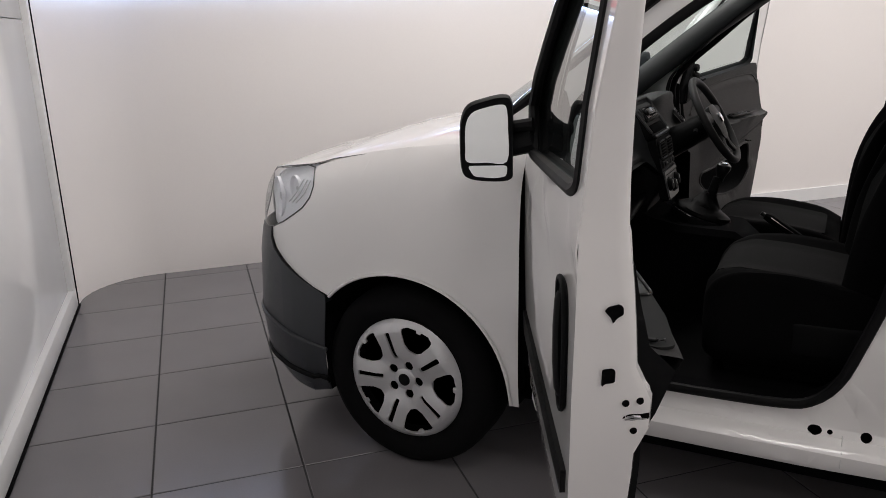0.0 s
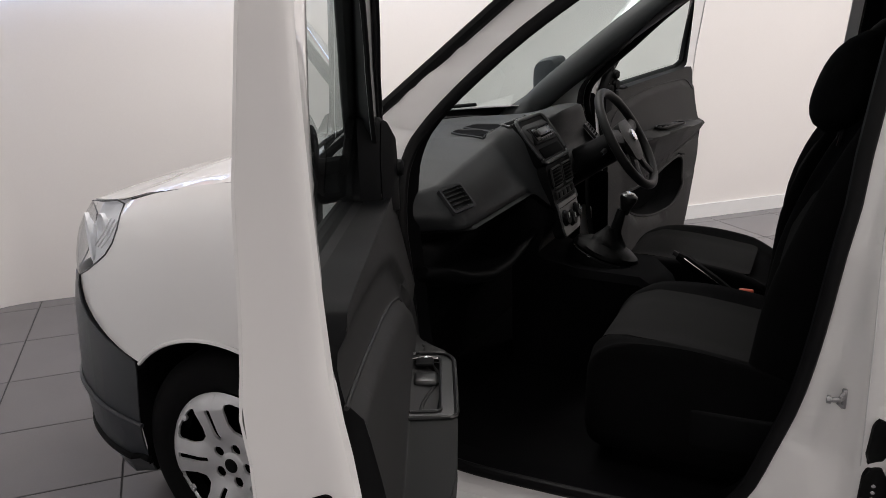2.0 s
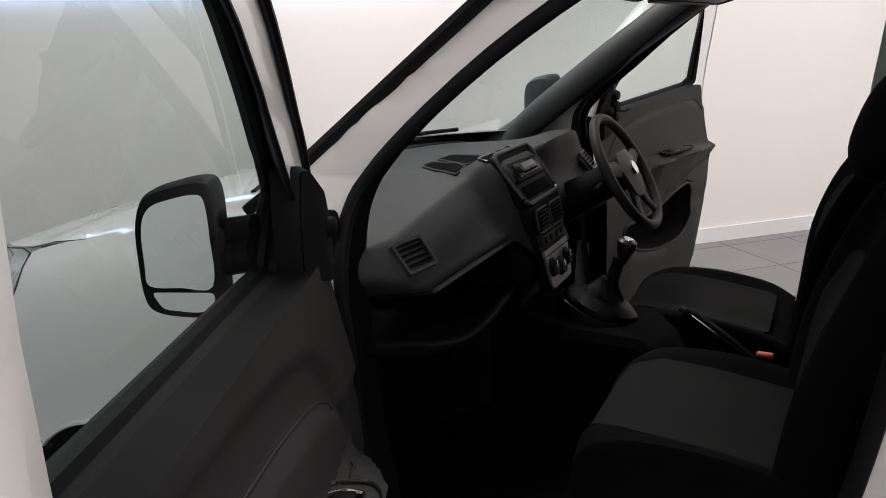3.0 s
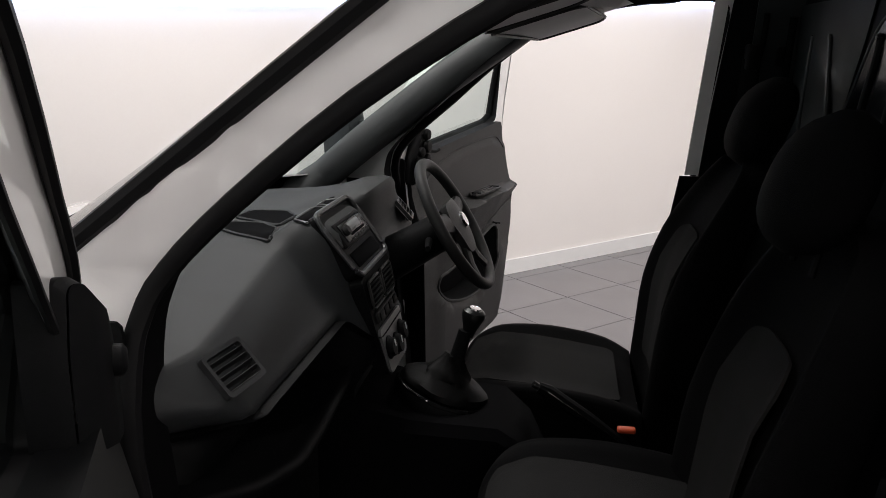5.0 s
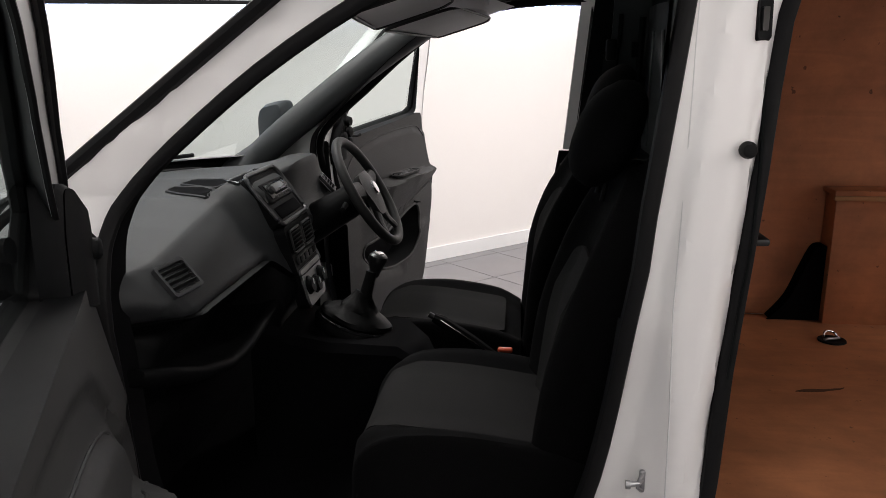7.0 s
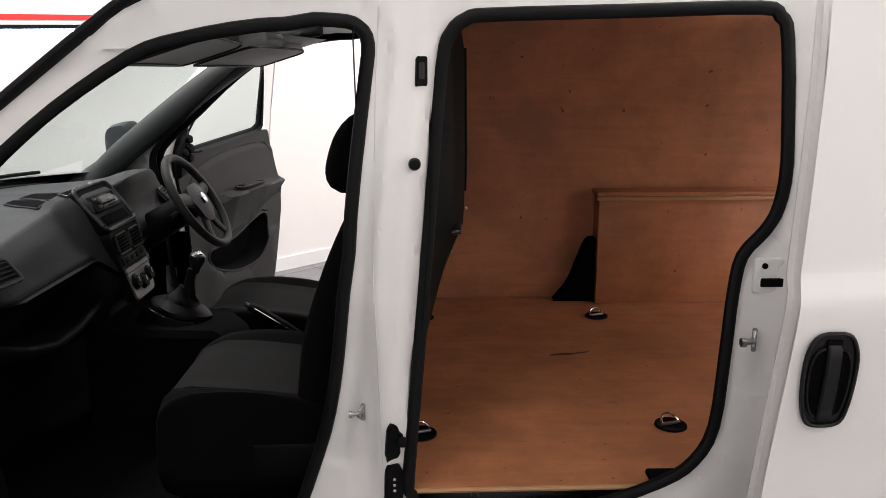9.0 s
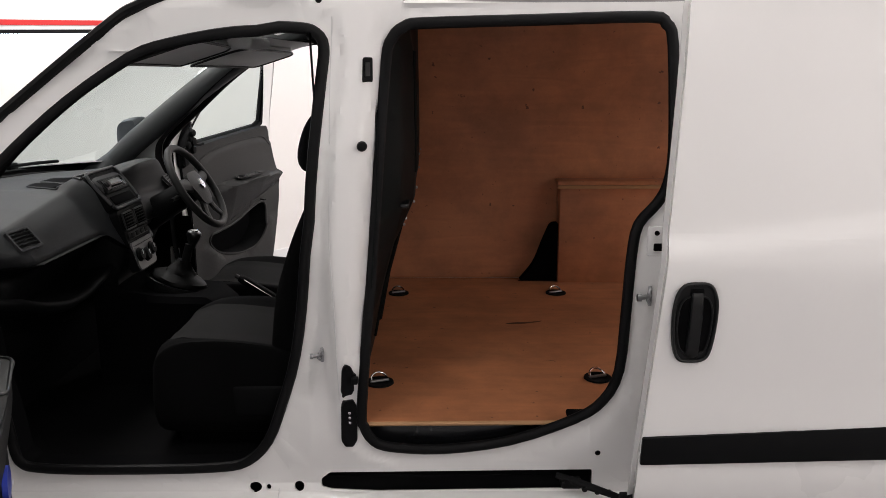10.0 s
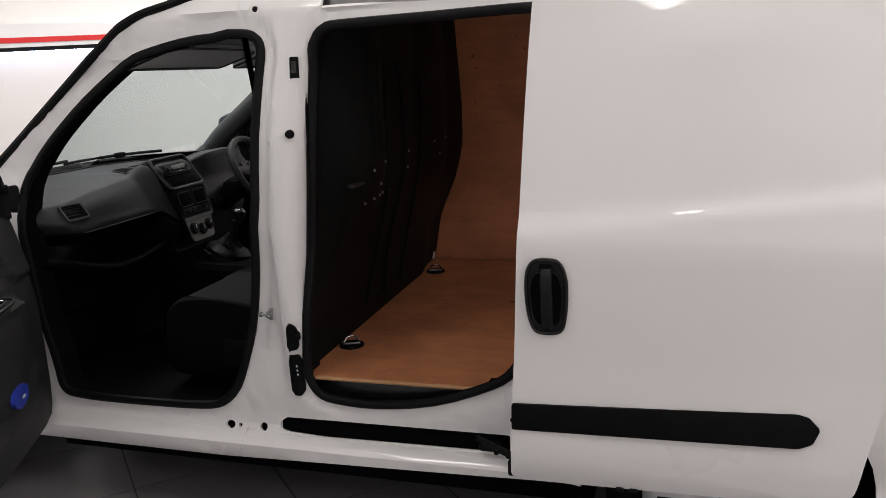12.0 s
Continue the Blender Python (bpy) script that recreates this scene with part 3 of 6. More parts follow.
def body_sides():
    top = [(3.42, 1.812), (2.6, 1.815), (1.9, 1.812), (1.55, 1.79), (1.36, 1.745), (1.227, 1.702), (1.147, 1.690), (1.06, 1.670), (1.0, 1.649), (.921, 1.609), (.861, 1.567), (.635, 1.407), (.385, 1.213), (.27, 1.12), (.28, 1.09)]
    arch = [(2.755 + .38 * math.cos(radians(k)), .31 + .38 * math.sin(radians(k))) for k in range(180, -1, -10)]
    outline = [(.41, 1.085), (.415, .80), (.405, .40), (.44, .254), (1.2, .256), (1.5, .270), (2.10, .288), (2.375, .298)] + arch + [(3.14, .29), (3.46, .33), (3.52, .7), (3.50, 1.3), (3.47, 1.70)] + top
    grid = (steps(.3, 1.36, .05) + steps(1.36, 1.64, .0125) + steps(1.64, 2.5, .05) + steps(2.5, 3.5, .2), steps(.48, 1.62, .03) + [.27, .31, .325, .337, .345, .36, .40, .46, 1.64, 1.66, 1.70, 1.74, 1.77, 1.79])
    track = fillet([(1.40, .372), (1.425, .392), (2.16, .400), (2.16, .345), (1.56, .338), (1.43, .343), (1.40, .35)], .006, 2)
    rail = fillet([(1.645, 1.652), (1.645, 1.690), (2.42, 1.70), (2.42, 1.655)], .006, 2)
    holes = [circle(1.215, .349, .018, 14, .013), circle(1.252, .349, .007, 10), circle(1.338, .351, .014, 12)]
    for side in (0, 1):
        bm = sheet(outline, ([FRONT_DOOR, SLIDE_DOOR, track, rail] if not side else [DRIVER_DOOR]) + holes, lambda x, z: Vector((x, side_y(x, z, not side), z)), grid, 0.012, (0, -1, 0))
        part("body_side", flip(bm) if side else bm, PAINT, VAN, "white painted body side with open doorways")
        for loop, shift, name in ((DRIVER_DOOR if side else FRONT_DOOR, (1.0, 1.0), "door_seal"), (SLIDE_DOOR, (1.9, 1.0), "door_seal"))[:1 if side else 2]:
            centre = Vector((shift[0], shift[1]))
            path = []
            for x, z in loop:
                d = (centre - Vector((x, z))).normalized() * (0.010 if shift[0] > 1.5 or x < 1.3 else lerp(z, [1.0, 1.10], [.010, -.001]))
                path.append((x + d.x, side_y(x, z) - 0.003, z + d.y))
            bm = tube(path, 0.0145, closed=True, sides=10, flat=0.85)
            part(name, flip(bm) if side else bm, BLACK, VAN, "black rubber door seal")
            # inner return of the doorway, its shade put into a near-black colour
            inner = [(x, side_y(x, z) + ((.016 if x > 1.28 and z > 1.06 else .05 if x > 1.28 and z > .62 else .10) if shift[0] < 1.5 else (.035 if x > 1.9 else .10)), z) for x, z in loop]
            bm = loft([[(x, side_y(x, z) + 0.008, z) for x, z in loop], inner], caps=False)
            if shift[0] < 1.5:
                row = [(x, z) for x, z in loop if x > 1.3 and .62 < z < 1.08]
                # white painted flange; black colour stands in for the shadow on it
                flange = loft([[(x - .016, side_y(x, z) + .022, z) for x, z in row], [(x - .019, side_y(x, z) + .034, z) for x, z in row]], closed=False)
                part("pillar_flange", flip(flange) if side else flange, PLASTIC, VAN, "inner pillar flange, white paint in shade coloured black")
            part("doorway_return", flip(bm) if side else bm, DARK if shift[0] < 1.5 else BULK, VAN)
        bm = tube([(1.283, side_y(1.283, z) - .0006, z) for z in (.262, .28, .30, .318, .33, .345)], .0013, sides=5)
        part("sill_seam", flip(bm) if side else bm, SEALER, VAN)
        seam = [(lerp(z, [.62, .88, 1.05, 1.47, 1.62], [1.462, 1.456, 1.450, 1.462, 1.470]), z) for z in np.linspace(.62, 1.62, 24)]
        bm = tube([(x, side_y(x, z) + .0004, z) for x, z in seam], .0011, sides=6)
        part("pillar_seam", flip(bm) if side else bm, SEALER, VAN, "sealed seam along the door pillar")
        # dark boxes behind the track, the rail and the holes
        bm = box((1.38, .120, .325), (2.40, .150, .41), 0)
        part("track_well", flip(bm) if side else bm, DARK, VAN)
        bm = box((1.20, .125, .33), (1.36, .135, .37), 0)
        part("sill_cavity", flip(bm) if side else bm, DARK, VAN)
        bm = box((1.62, .15, 1.64), (2.44, .165, 1.71), 0)
        part("upper_rail", flip(bm) if side else bm, ZINC, VAN, "grey metal sliding door rail")
        # windscreen edge strip along the front pillar
        path = [Vector(p) for p in curve([(x - .003, side_y(x, z) + .002, z + .004) for x, z in (top[4], top[6], top[8], top[10], top[12], top[13])], 8)]
        bm = tube(path, 0.0145, sides=8)
        part("pillar_trim", flip(bm) if side else bm, BLACK, VAN, "black windscreen edge strip")
        inset = [Vector((x + .012, side_y(x, z) + .050, z - .02)) for x, z in curve(top[6:14], 4)]
        thick = [.05 if side else .034] * len(inset)
        if side:
            foot = inset[-1]
            inset += [foot + Vector((-.05, .008, -.045)), foot + Vector((-.10, .016, -.09)), foot + Vector((-.15, .02, -.13))]
            thick += [.060, .075, .090]
        bm = tube(inset, thick, sides=14)
        part("pillar_lining", flip(bm) if side else bm, PILLAR, VAN, "dark grey windscreen pillar lining", angle=70)
    # roof, floor pan and tail
    rows = []
    for x in (1.06, 1.2, 1.36, 1.6, 1.9, 2.4, 2.9, 3.35, 3.45):
        ze = lerp(x, [1.06, 1.147, 1.227, 1.36, 1.55, 1.9, 3.42], [1.665, 1.69, 1.702, 1.745, 1.79, 1.812, 1.812])
        row = []
        for k in range(17):
            s = k / 8 - 1
            y0 = side_y(x, ze) + .004
            xx = x - (.12 * (1 - s * s) if x < 1.3 else 0)
            row.append((xx, CY + s * (CY - y0), ze - .003 + .04 * (1 - abs(s) ** 2.5)))
        rows.append(row)
    bm = loft(rows, closed=False)
    bmesh.ops.solidify(bm, geom=bm.faces[:], thickness=0.006)
    part("roof", bm, PAINT, VAN, "white painted roof")
    rows = [[(x + .01, y, z - .035) for x, y, z in row[1:-1]] for row in rows[:5]]
    bm = loft(rows, closed=False)
    bmesh.ops.solidify(bm, geom=bm.faces[:], thickness=0.004)
    part("headliner", bm, LINER, VAN, "grey fabric headliner")
    # added block: keeps light from the far side off the floor below
    part("underbody_light_block", box((.45, .17, .16), (2.40, other(.17), .262), .01), DARK, VAN, "unseen black block added to shade the floor under the van")
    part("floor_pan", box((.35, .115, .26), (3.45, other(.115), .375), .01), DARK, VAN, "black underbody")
    frame_ = sheet(fillet([(.03, .30), (other(.03), .30), (other(.06), 1.5), (other(.2), 1.80), (.2, 1.80), (.06, 1.5)], .05, 4),
                   [fillet([(.17, .53), (other(.17), .53), (other(.19), 1.45), (other(.27), 1.70), (.27, 1.70), (.19, 1.45)], .05, 4)], lambda a, b: Vector((3.46, a, b)), ((), ()), .05, (1, 0, 0))
    part("tail_frame", frame_, PAINT, VAN, "white painted rear doorway, open")


body_sides()


# ---- windscreen and cabin ----
def pillar_x(z):
    return lerp(z, [1.05, 1.12, 1.213, 1.407, 1.567, 1.609, 1.649, 1.69], [.20, .27, .385, .635, .861, .921, 1.0, 1.06])


def windscreen():
    rows = []
    for f in np.linspace(0, 1, 10):
        row = []
        for k in range(15):
            s = k / 7 - 1
            z = (1.072 + .030 * (1 - abs(s) ** 2.2)) * (1 - f) + 1.672 * f
            bulge = lerp(z, [1.06, 1.3, 1.67], [.28, .21, .10]) * (1 - abs(s) ** 2.2)
            y0 = side_y(pillar_x(z), z) + .02
            row.append((pillar_x(z) - bulge - .004, CY + s * (CY - y0), z + .035 * (1 - s * s) * lerp(z, [1.3, 1.67], [0, 1])))
        rows.append(row)
    bm = loft(rows, closed=False)
    pane = part("windscreen", bm, TINT, VAN, "green tinted windscreen")
    pane.visible_shadow = False
    base = [Vector(p) + Vector((-.012, 0, -.012)) for p in rows[0]]
    part("scuttle", tube(base, .026, sides=8, flat=.6), BLACK, VAN, "black scuttle below the windscreen")
    for off, span in ((.0, (2, 8)), (.02, (7, 13))):
        path = [Vector(rows[1][k]).lerp(Vector(rows[0][k]), .75 - .25 * (k - span[0]) / 6) + Vector((-.018, 0, .002)) for k in range(span[0], span[1])]
        arm = part("wiper", tube(path, .007, sides=6), BLACK, VAN, "black windscreen wiper")
        p = path[len(path) // 2]
        part("wiper_joint", box(p - Vector((.012, .03, .012)), p + Vector((.012, .03, .012)), .005), PLASTIC, arm)
    # inside mirror and sun visors
    def visor_at(y, d, drop=0.0):
        s = (y - CY) / .78
        x = .94 - .09 * (1 - s * s) + d * .96
        return Vector((x, y, 1.508 + d * .30 + drop))
    for y0, y1 in ((.165, .84), (.93, 1.605)):
        outline = fillet([(y0, 0), (y1, 0), (y1, .17), (y1 - .07, .20), (y0 + .07, .20), (y0, .17)], .03, 4)
        visor = part("sun_visor", sheet(outline, (), lambda a, b: visor_at(a, b), (steps(y0, y1, .1), (.06, .12)), .018, (0, 0, -1)), LINER, VAN, "grey sun visor folded up")
        part("visor_seam", tube([visor_at(a, b, -.001) for a, b in outline], .004, True, 6), TRIM, visor)
    part("header_panel", loft([[visor_at(y, d, .022 + r) for y in np.linspace(.14, 1.63, 16)] for d, r in ((-.04, .02), (.03, .0), (.20, .0), (.26, .0))], closed=False), LINER, VAN, "grey lining above the windscreen")
    part("roof_console", box((.90, .74, 1.565), (1.12, 1.03, 1.605), .015, 3), LINER, VAN, "grey overhead console")


def dash_section(y):
    """Outline of the dashboard at y: (x, z) from the windscreen to the knee edge."""
    s = abs(y - CY) / .78
    near = min(y, other(y))
    mid = math.exp(-((y - CY) / .152) ** 8)
    hood = math.exp(-((y - 1.28) / .21) ** 4)
    # the crease between the flat top and the sloping face
    rx = lerp(near, [.115, .25, .40, .60, .80], [.500, .512, .502, .480, .455])
    rz = lerp(near, [.115, .25, .45, .70], [1.040, 1.057, 1.076, 1.090])
    side = [(.30, rz + .008), (rx - .08, rz + .005), (rx - .016, rz + .002), (rx, rz - .002), (rx + .014, rz - .013), (rx + .046, rz - .044), (lerp(near, [.2, .6], [.571, .560]), .984), (.578, .957),
            (.567, .931), (.540, .902), (.49, .85), (.42, .70)]
    stack = [(.30, 1.094), (.42, 1.103), (.465, 1.130), (.51, 1.135), (.56, 1.105), (.577, 1.05), (.60, .965), (.624, .905), (.64, .843), (.63, .775), (.59, .72), (.52, .70)]
    cowl = [(.30, 1.092), (.42, 1.118), (.47, 1.135), (.54, 1.137), (.54, 1.09), (.53, 1.01), (.566, .955), (.562, .925), (.555, .893), (.51, .865), (.46, .82), (.42, .70)]
    foot = -.09 + .30 * min(1, s) ** 2.2
    pts = [(foot + .025, lerp(s, [0, 1], [1.082, 1.062])), (foot + .10 * (1 - .6 * s), lerp(s, [0, 1], [1.088, rz]))]
    for a, b, c in zip(side, stack, cowl):
        pts.append(tuple(a[i] + mid * (b[i] - a[i]) + hood * (c[i] - a[i]) for i in (0, 1)))
    pts += [(.38, .62), (.30, .56), (.20, .60), (.12, .80)]
    # at its ends the pad is cut away below, to clear the door
    swept = lerp(near, [.115, .16, .20, .25], [.060, .040, .018, 0])
    floor_ = lerp(near, [.115, .16, .20, .24, .29, .40], [1.030, 1.012, .990, .968, .925, .80])
    return [(x - swept - (min(.15, 1.7 * max(0.0, floor_ - z)) if k < 12 else 0), z) for k, (x, z) in enumerate(pts)]


def dashboard():
    rows = [[(x, y, z) for x, z in curve(dash_section(y), 3)] for y in np.linspace(.115, other(.115), 121)]
    # below this row the pad turns under; its shade is put in as black
    cut = 29
    bm = loft([row[:cut] + [(x - .01, y, z) for x, y, z in (row[cut - 1], row[0])] for row in rows], closed=True)
    dash = part("dashboard", bm, DASH, VAN, "dark grey grained plastic dashboard", angle=45)
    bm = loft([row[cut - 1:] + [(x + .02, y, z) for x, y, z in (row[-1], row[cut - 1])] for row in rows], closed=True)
    part("lower_dashboard", bm, PLASTIC, dash, "underside of the dashboard, coloured black for its shade", angle=60)

    def vent(m, w, h, slats, name="air_vent", rim_mat=None):
        frame_ = sheet(fillet([(-w / 2, -h / 2), (w / 2, -h / 2), (w / 2, h / 2), (-w / 2, h / 2)], .008, 3), [fillet([(-w / 2 + .007, -h / 2 + .007), (w / 2 - .007, -h / 2 + .007), (w / 2 - .007, h / 2 - .007), (-w / 2 + .007, h / 2 - .007)], .006, 3)], None, ((), ()), .010)
        v = part(name, frame_, rim_mat or SATIN, dash, "black air vent with slats")
        v.matrix_basis = m
        bm = box((-w / 2 + .004, -h / 2 + .004, -.016), (w / 2 - .004, h / 2 - .004, -.013), 0)
        for k in range(slats):
            z = -h / 2 + (k + .5) * h / slats
            bmesh.ops.create_cube(bm, size=1, matrix=Matrix.Translation((0, z, -.003)) @ Matrix.Rotation(radians(-48), 4, "X") @ Matrix.Diagonal((w - .012, .0014, .0075, 1)))
        o = part("vent_slats", bm, VENT, VAN)
        o.parent = dash
        o.matrix_basis = m
        return v

    def frame_from(o, right, up):
        right, up = Vector(right).normalized(), Vector(up)
        n = right.cross(up).normalized()
        up = n.cross(right)
        return Matrix(((right.x, up.x, n.x, o[0]), (right.y, up.y, n.y, o[1]), (right.z, up.z, n.z, o[2]), (0, 0, 0, 1)))

    # passenger face vent, facing the seats
    vent(frame_from((.555, .273, 1.026), (.015, .092, .002), (-.045, .006, .051)), .096, .072, 6)
    vent(frame_from((.555, other(.273), 1.026), (-.015, .092, -.002), (-.045, -.006, .051)), .096, .072, 6)
    # demister grilles on top
    def top_z(x, y):
        sec = curve(dash_section(y), 3)[:20]
        return lerp(x, [p[0] for p in sec], [p[1] for p in sec])
    for loop in ([(.278, .833), (.274, .899), (.362, .885), (.419, .818), (.439, .717), (.343, .778)], [(.266, .951), (.279, 1.028), (.368, 1.020), (.414, .952), (.410, .849), (.348, .900)]):
        loop = fillet(loop, .016, 3)
        xs, ys = [p[0] for p in loop], [p[1] for p in loop]
        cuts = (steps(min(xs), max(xs), .015), steps(min(ys), max(ys), .02))
        part("top_vent", sheet(loop, (), lambda a, b: Vector((a, b, top_z(a, b) + .0045)), cuts, .001, (0, 0, 1)), DARK, dash, "black slanted opening in the dashboard top")
        part("vent_rim", tube([Vector((a, b, top_z(a, b) + .002)) for a, b in loop], .0042, True, 6), DASH, dash)
    # slots in the hood over the radio
    for loop, mat in (([(.470, .775), (.505, .760), (.512, .885), (.472, .895)], DARK), ([(.474, .915), (.512, .908), (.508, .992), (.474, .980)], DARK)):
        loop = fillet(loop, .012, 3)
        part("hood_slot", sheet(loop, (), lambda a, b: Vector((a, b, top_z(a, b) + .003)), ((.48, .49, .50), (.8, .84, .88, .94)), .001, (0, 0, 1)), mat, dash, "dark slot in the hood over the radio")
        part("slot_rim", tube([Vector((a, b, top_z(a, b) + .003)) for a, b in loop], .0036, True, 6), SATIN, dash)
    # demister grille along the foot of the windscreen
    for k in range(5):
        path = []
        for y in np.linspace(.36, 1.41, 22):
            w = abs(y - CY) / .78
            x = -.035 + .29 * min(1, w) ** 2.2 + .014 * k
            path.append((x, y, top_z(x, y) + .0015))
        part("demister_slot", tube(path, .0034, sides=5), BLACK, dash)
    # centre stack: a tilted radio bay, and vents, switches and heater knobs below it
    bay = frame_from(Vector((.562, CY, 1.085)), (0, 1, 0), Vector((-.092, 0, .118)))
    low = frame_from(Vector((.638, CY, .905)), (0, 1, 0), Vector((-.050, 0, .22)))

    def on(m, name, bm, mat, label="", parent=None):
        o = part(name, bm, mat, parent or dash, label)
        o.matrix_basis = m
        return o
    rim = fillet([(-.118, -.078), (.118, -.078), (.128, .03), (.118, .075), (-.118, .075), (-.128, .03)], .02, 4)
    on(bay, "radio_bay", sheet(rim, (), None, ((), ()), .03), PLASTIC, "black glossy radio bay")
    on(bay, "bay_rim", tube([Vector((x, y, .002)) for x, y in rim], .006, True, 8), SATIN, "satin grey rim of the radio bay")
    on(bay, "radio", box((-.092, -.018, -.004), (.092, .040, .010), .005), BLACK, "black car radio")
    on(bay, "radio_face", box((-.078, -.010, .009), (.086, .032, .013), .003), STEEL)
    on(bay, "radio_display", box((-.03, .008, .012), (.06, .026, .0145), .001), material("grey_display", (.16, .17, .17), .2), "grey radio display")
    on(bay, "cassette_slot", box((-.04, -.003, .012), (.06, .003, .0145), .001), DARK)
    for k in range(6):
        on(bay, "radio_button", box((-.052 + .021 * k, -.0115, .012), (-.036 + .021 * k, -.006, .0155), .001), TRIM)
    knob = lathe([(.0115, .010), (.0105, .022), (.0, .023)], 16, "Z")
    bmesh.ops.translate(knob, verts=knob.verts[:], vec=(-.056, .012, 0))
    on(bay, "radio_knob", knob, TRIM)
    for k in (-1, 1):
        on(bay, "bay_clip", box((k * .103 - .006, -.01, .0), (k * .103 + .006, .03, .005), .002), TRIM)
    on(bay, "bay_shelf", box((-.09, -.066, -.006), (.09, -.030, .004), .006), DARK, "black open shelf under the radio")
    plate = sheet(fillet([(-.082, -.118), (.082, -.118), (.098, -.03), (.112, .06), (.118, .115), (-.118, .115), (-.112, .06), (-.098, -.03)], .02, 4), (), None, ((), ()), .03)
    on(low, "centre_console_panel", plate, PLASTIC, "black centre console")
    for x0, x1 in ((-.095, -.008), (.008, .095)):
        v = on(low, "stack_vent", box((x0, .040, -.004), (x1, .100, .006), .006), DARK, "black air vent")
        on(low, "vent_rim", tube([Vector((x, y, .006)) for x, y in fillet([(x0, .04), (x1, .04), (x1, .10), (x0, .10)], .01, 3)], .0035, True, 6), TRIM)
        for k in range(5):
            z = .048 + .0105 * k
            on(low, "vent_slat", box((x0 + .006, z, .0), (x1 - .006, z + .003, .009), .001), PLASTIC)
    on(low, "switch_panel", box((-.085, .004, -.002), (.085, .030, .008), .005), TRIM)
    for k in range(4):
        on(low, "switch", box((-.075 + .040 * k, .008, .006), (-.043 + .040 * k, .026, .011), .002), PLASTIC)
    on(low, "heater_panel", sheet(fillet([(-.078, -.112), (.078, -.112), (.092, -.03), (.094, -.008), (-.094, -.008), (-.092, -.03)], .018, 4), (), lambda a, b: Vector((a, b, .006)), ((), ()), .010), material("silver_grey_plastic", (.13, .13, .135), .42), "silver grey heater control panel")
    for k, drop in ((-1, 0), (0, -.012), (1, 0)):
        knob = lathe([(.0255, .004), (.0255, .009), (.022, .011), (.019, .020), (.0, .021)], 24, "Z")
        bmesh.ops.translate(knob, verts=knob.verts[:], vec=(.056 * k, -.058 + drop, 0))
        on(low, "heater_knob", knob, PLASTIC, "round black heater knob")
        on(low, "knob_mark", box((.056 * k - .002, -.058 + drop, .0205), (.056 * k + .002, -.042 + drop, .0225), .0008), CARD)
    # instrument cluster
    bm = box((.43, 1.10, 1.0), (.50, 1.47, 1.12), .02, 3)
    part("instrument_cluster", bm, DARK, dash, "black instrument cluster")
    # glovebox line
    rows = []
    for y in np.linspace(.135, .745, 24):
        x = lerp(y, [.13, .2, .45, .72], [.535, .575, .60, .60])
        z = lerp(y, [.13, .20, .30, .42, .55, .72, .75], [.875, .855, .815, .785, .785, .815, .825])
        rows.append(curve([(.40, y, z + .02), (x - .06, y, z + .004), (x - .015, y, z + .014), (x, y, z + .004), (x - .012, y, z - .014), (x - .06, y, z - .03), (.40, y, z - .05)], 3))
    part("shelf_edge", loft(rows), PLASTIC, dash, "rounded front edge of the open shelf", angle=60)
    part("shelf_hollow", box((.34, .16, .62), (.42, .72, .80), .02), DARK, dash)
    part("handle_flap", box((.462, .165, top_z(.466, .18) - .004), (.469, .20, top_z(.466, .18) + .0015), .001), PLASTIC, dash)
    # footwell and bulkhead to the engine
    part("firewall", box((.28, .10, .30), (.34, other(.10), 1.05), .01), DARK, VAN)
    for s in (0, 1):
        bm = sheet(fillet([(.33, .38), (.53, .38), (.517, .69), (.505, .91), (.488, 1.08), (.49, 1.15), (.33, 1.12)], .02, 3), (), lambda a, b: Vector((a + (.03 if s and a > .4 else 0), .108, b)), ((), ()), .006)
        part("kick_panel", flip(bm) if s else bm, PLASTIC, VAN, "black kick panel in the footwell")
    bm = sheet(fillet([(.470, .520), (.522, .520), (.520, .690), (.478, .700)], .01, 3), (), lambda a, b: Vector((a, 1.652, b)), ((), ()), .004)
    part("pillar_foot", bm, PAINT, VAN, "white painted foot of the door pillar")
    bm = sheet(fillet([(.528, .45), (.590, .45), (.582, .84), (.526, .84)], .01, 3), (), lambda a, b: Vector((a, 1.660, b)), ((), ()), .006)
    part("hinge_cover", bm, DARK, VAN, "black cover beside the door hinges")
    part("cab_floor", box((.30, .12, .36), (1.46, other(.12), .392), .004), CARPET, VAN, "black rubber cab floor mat")


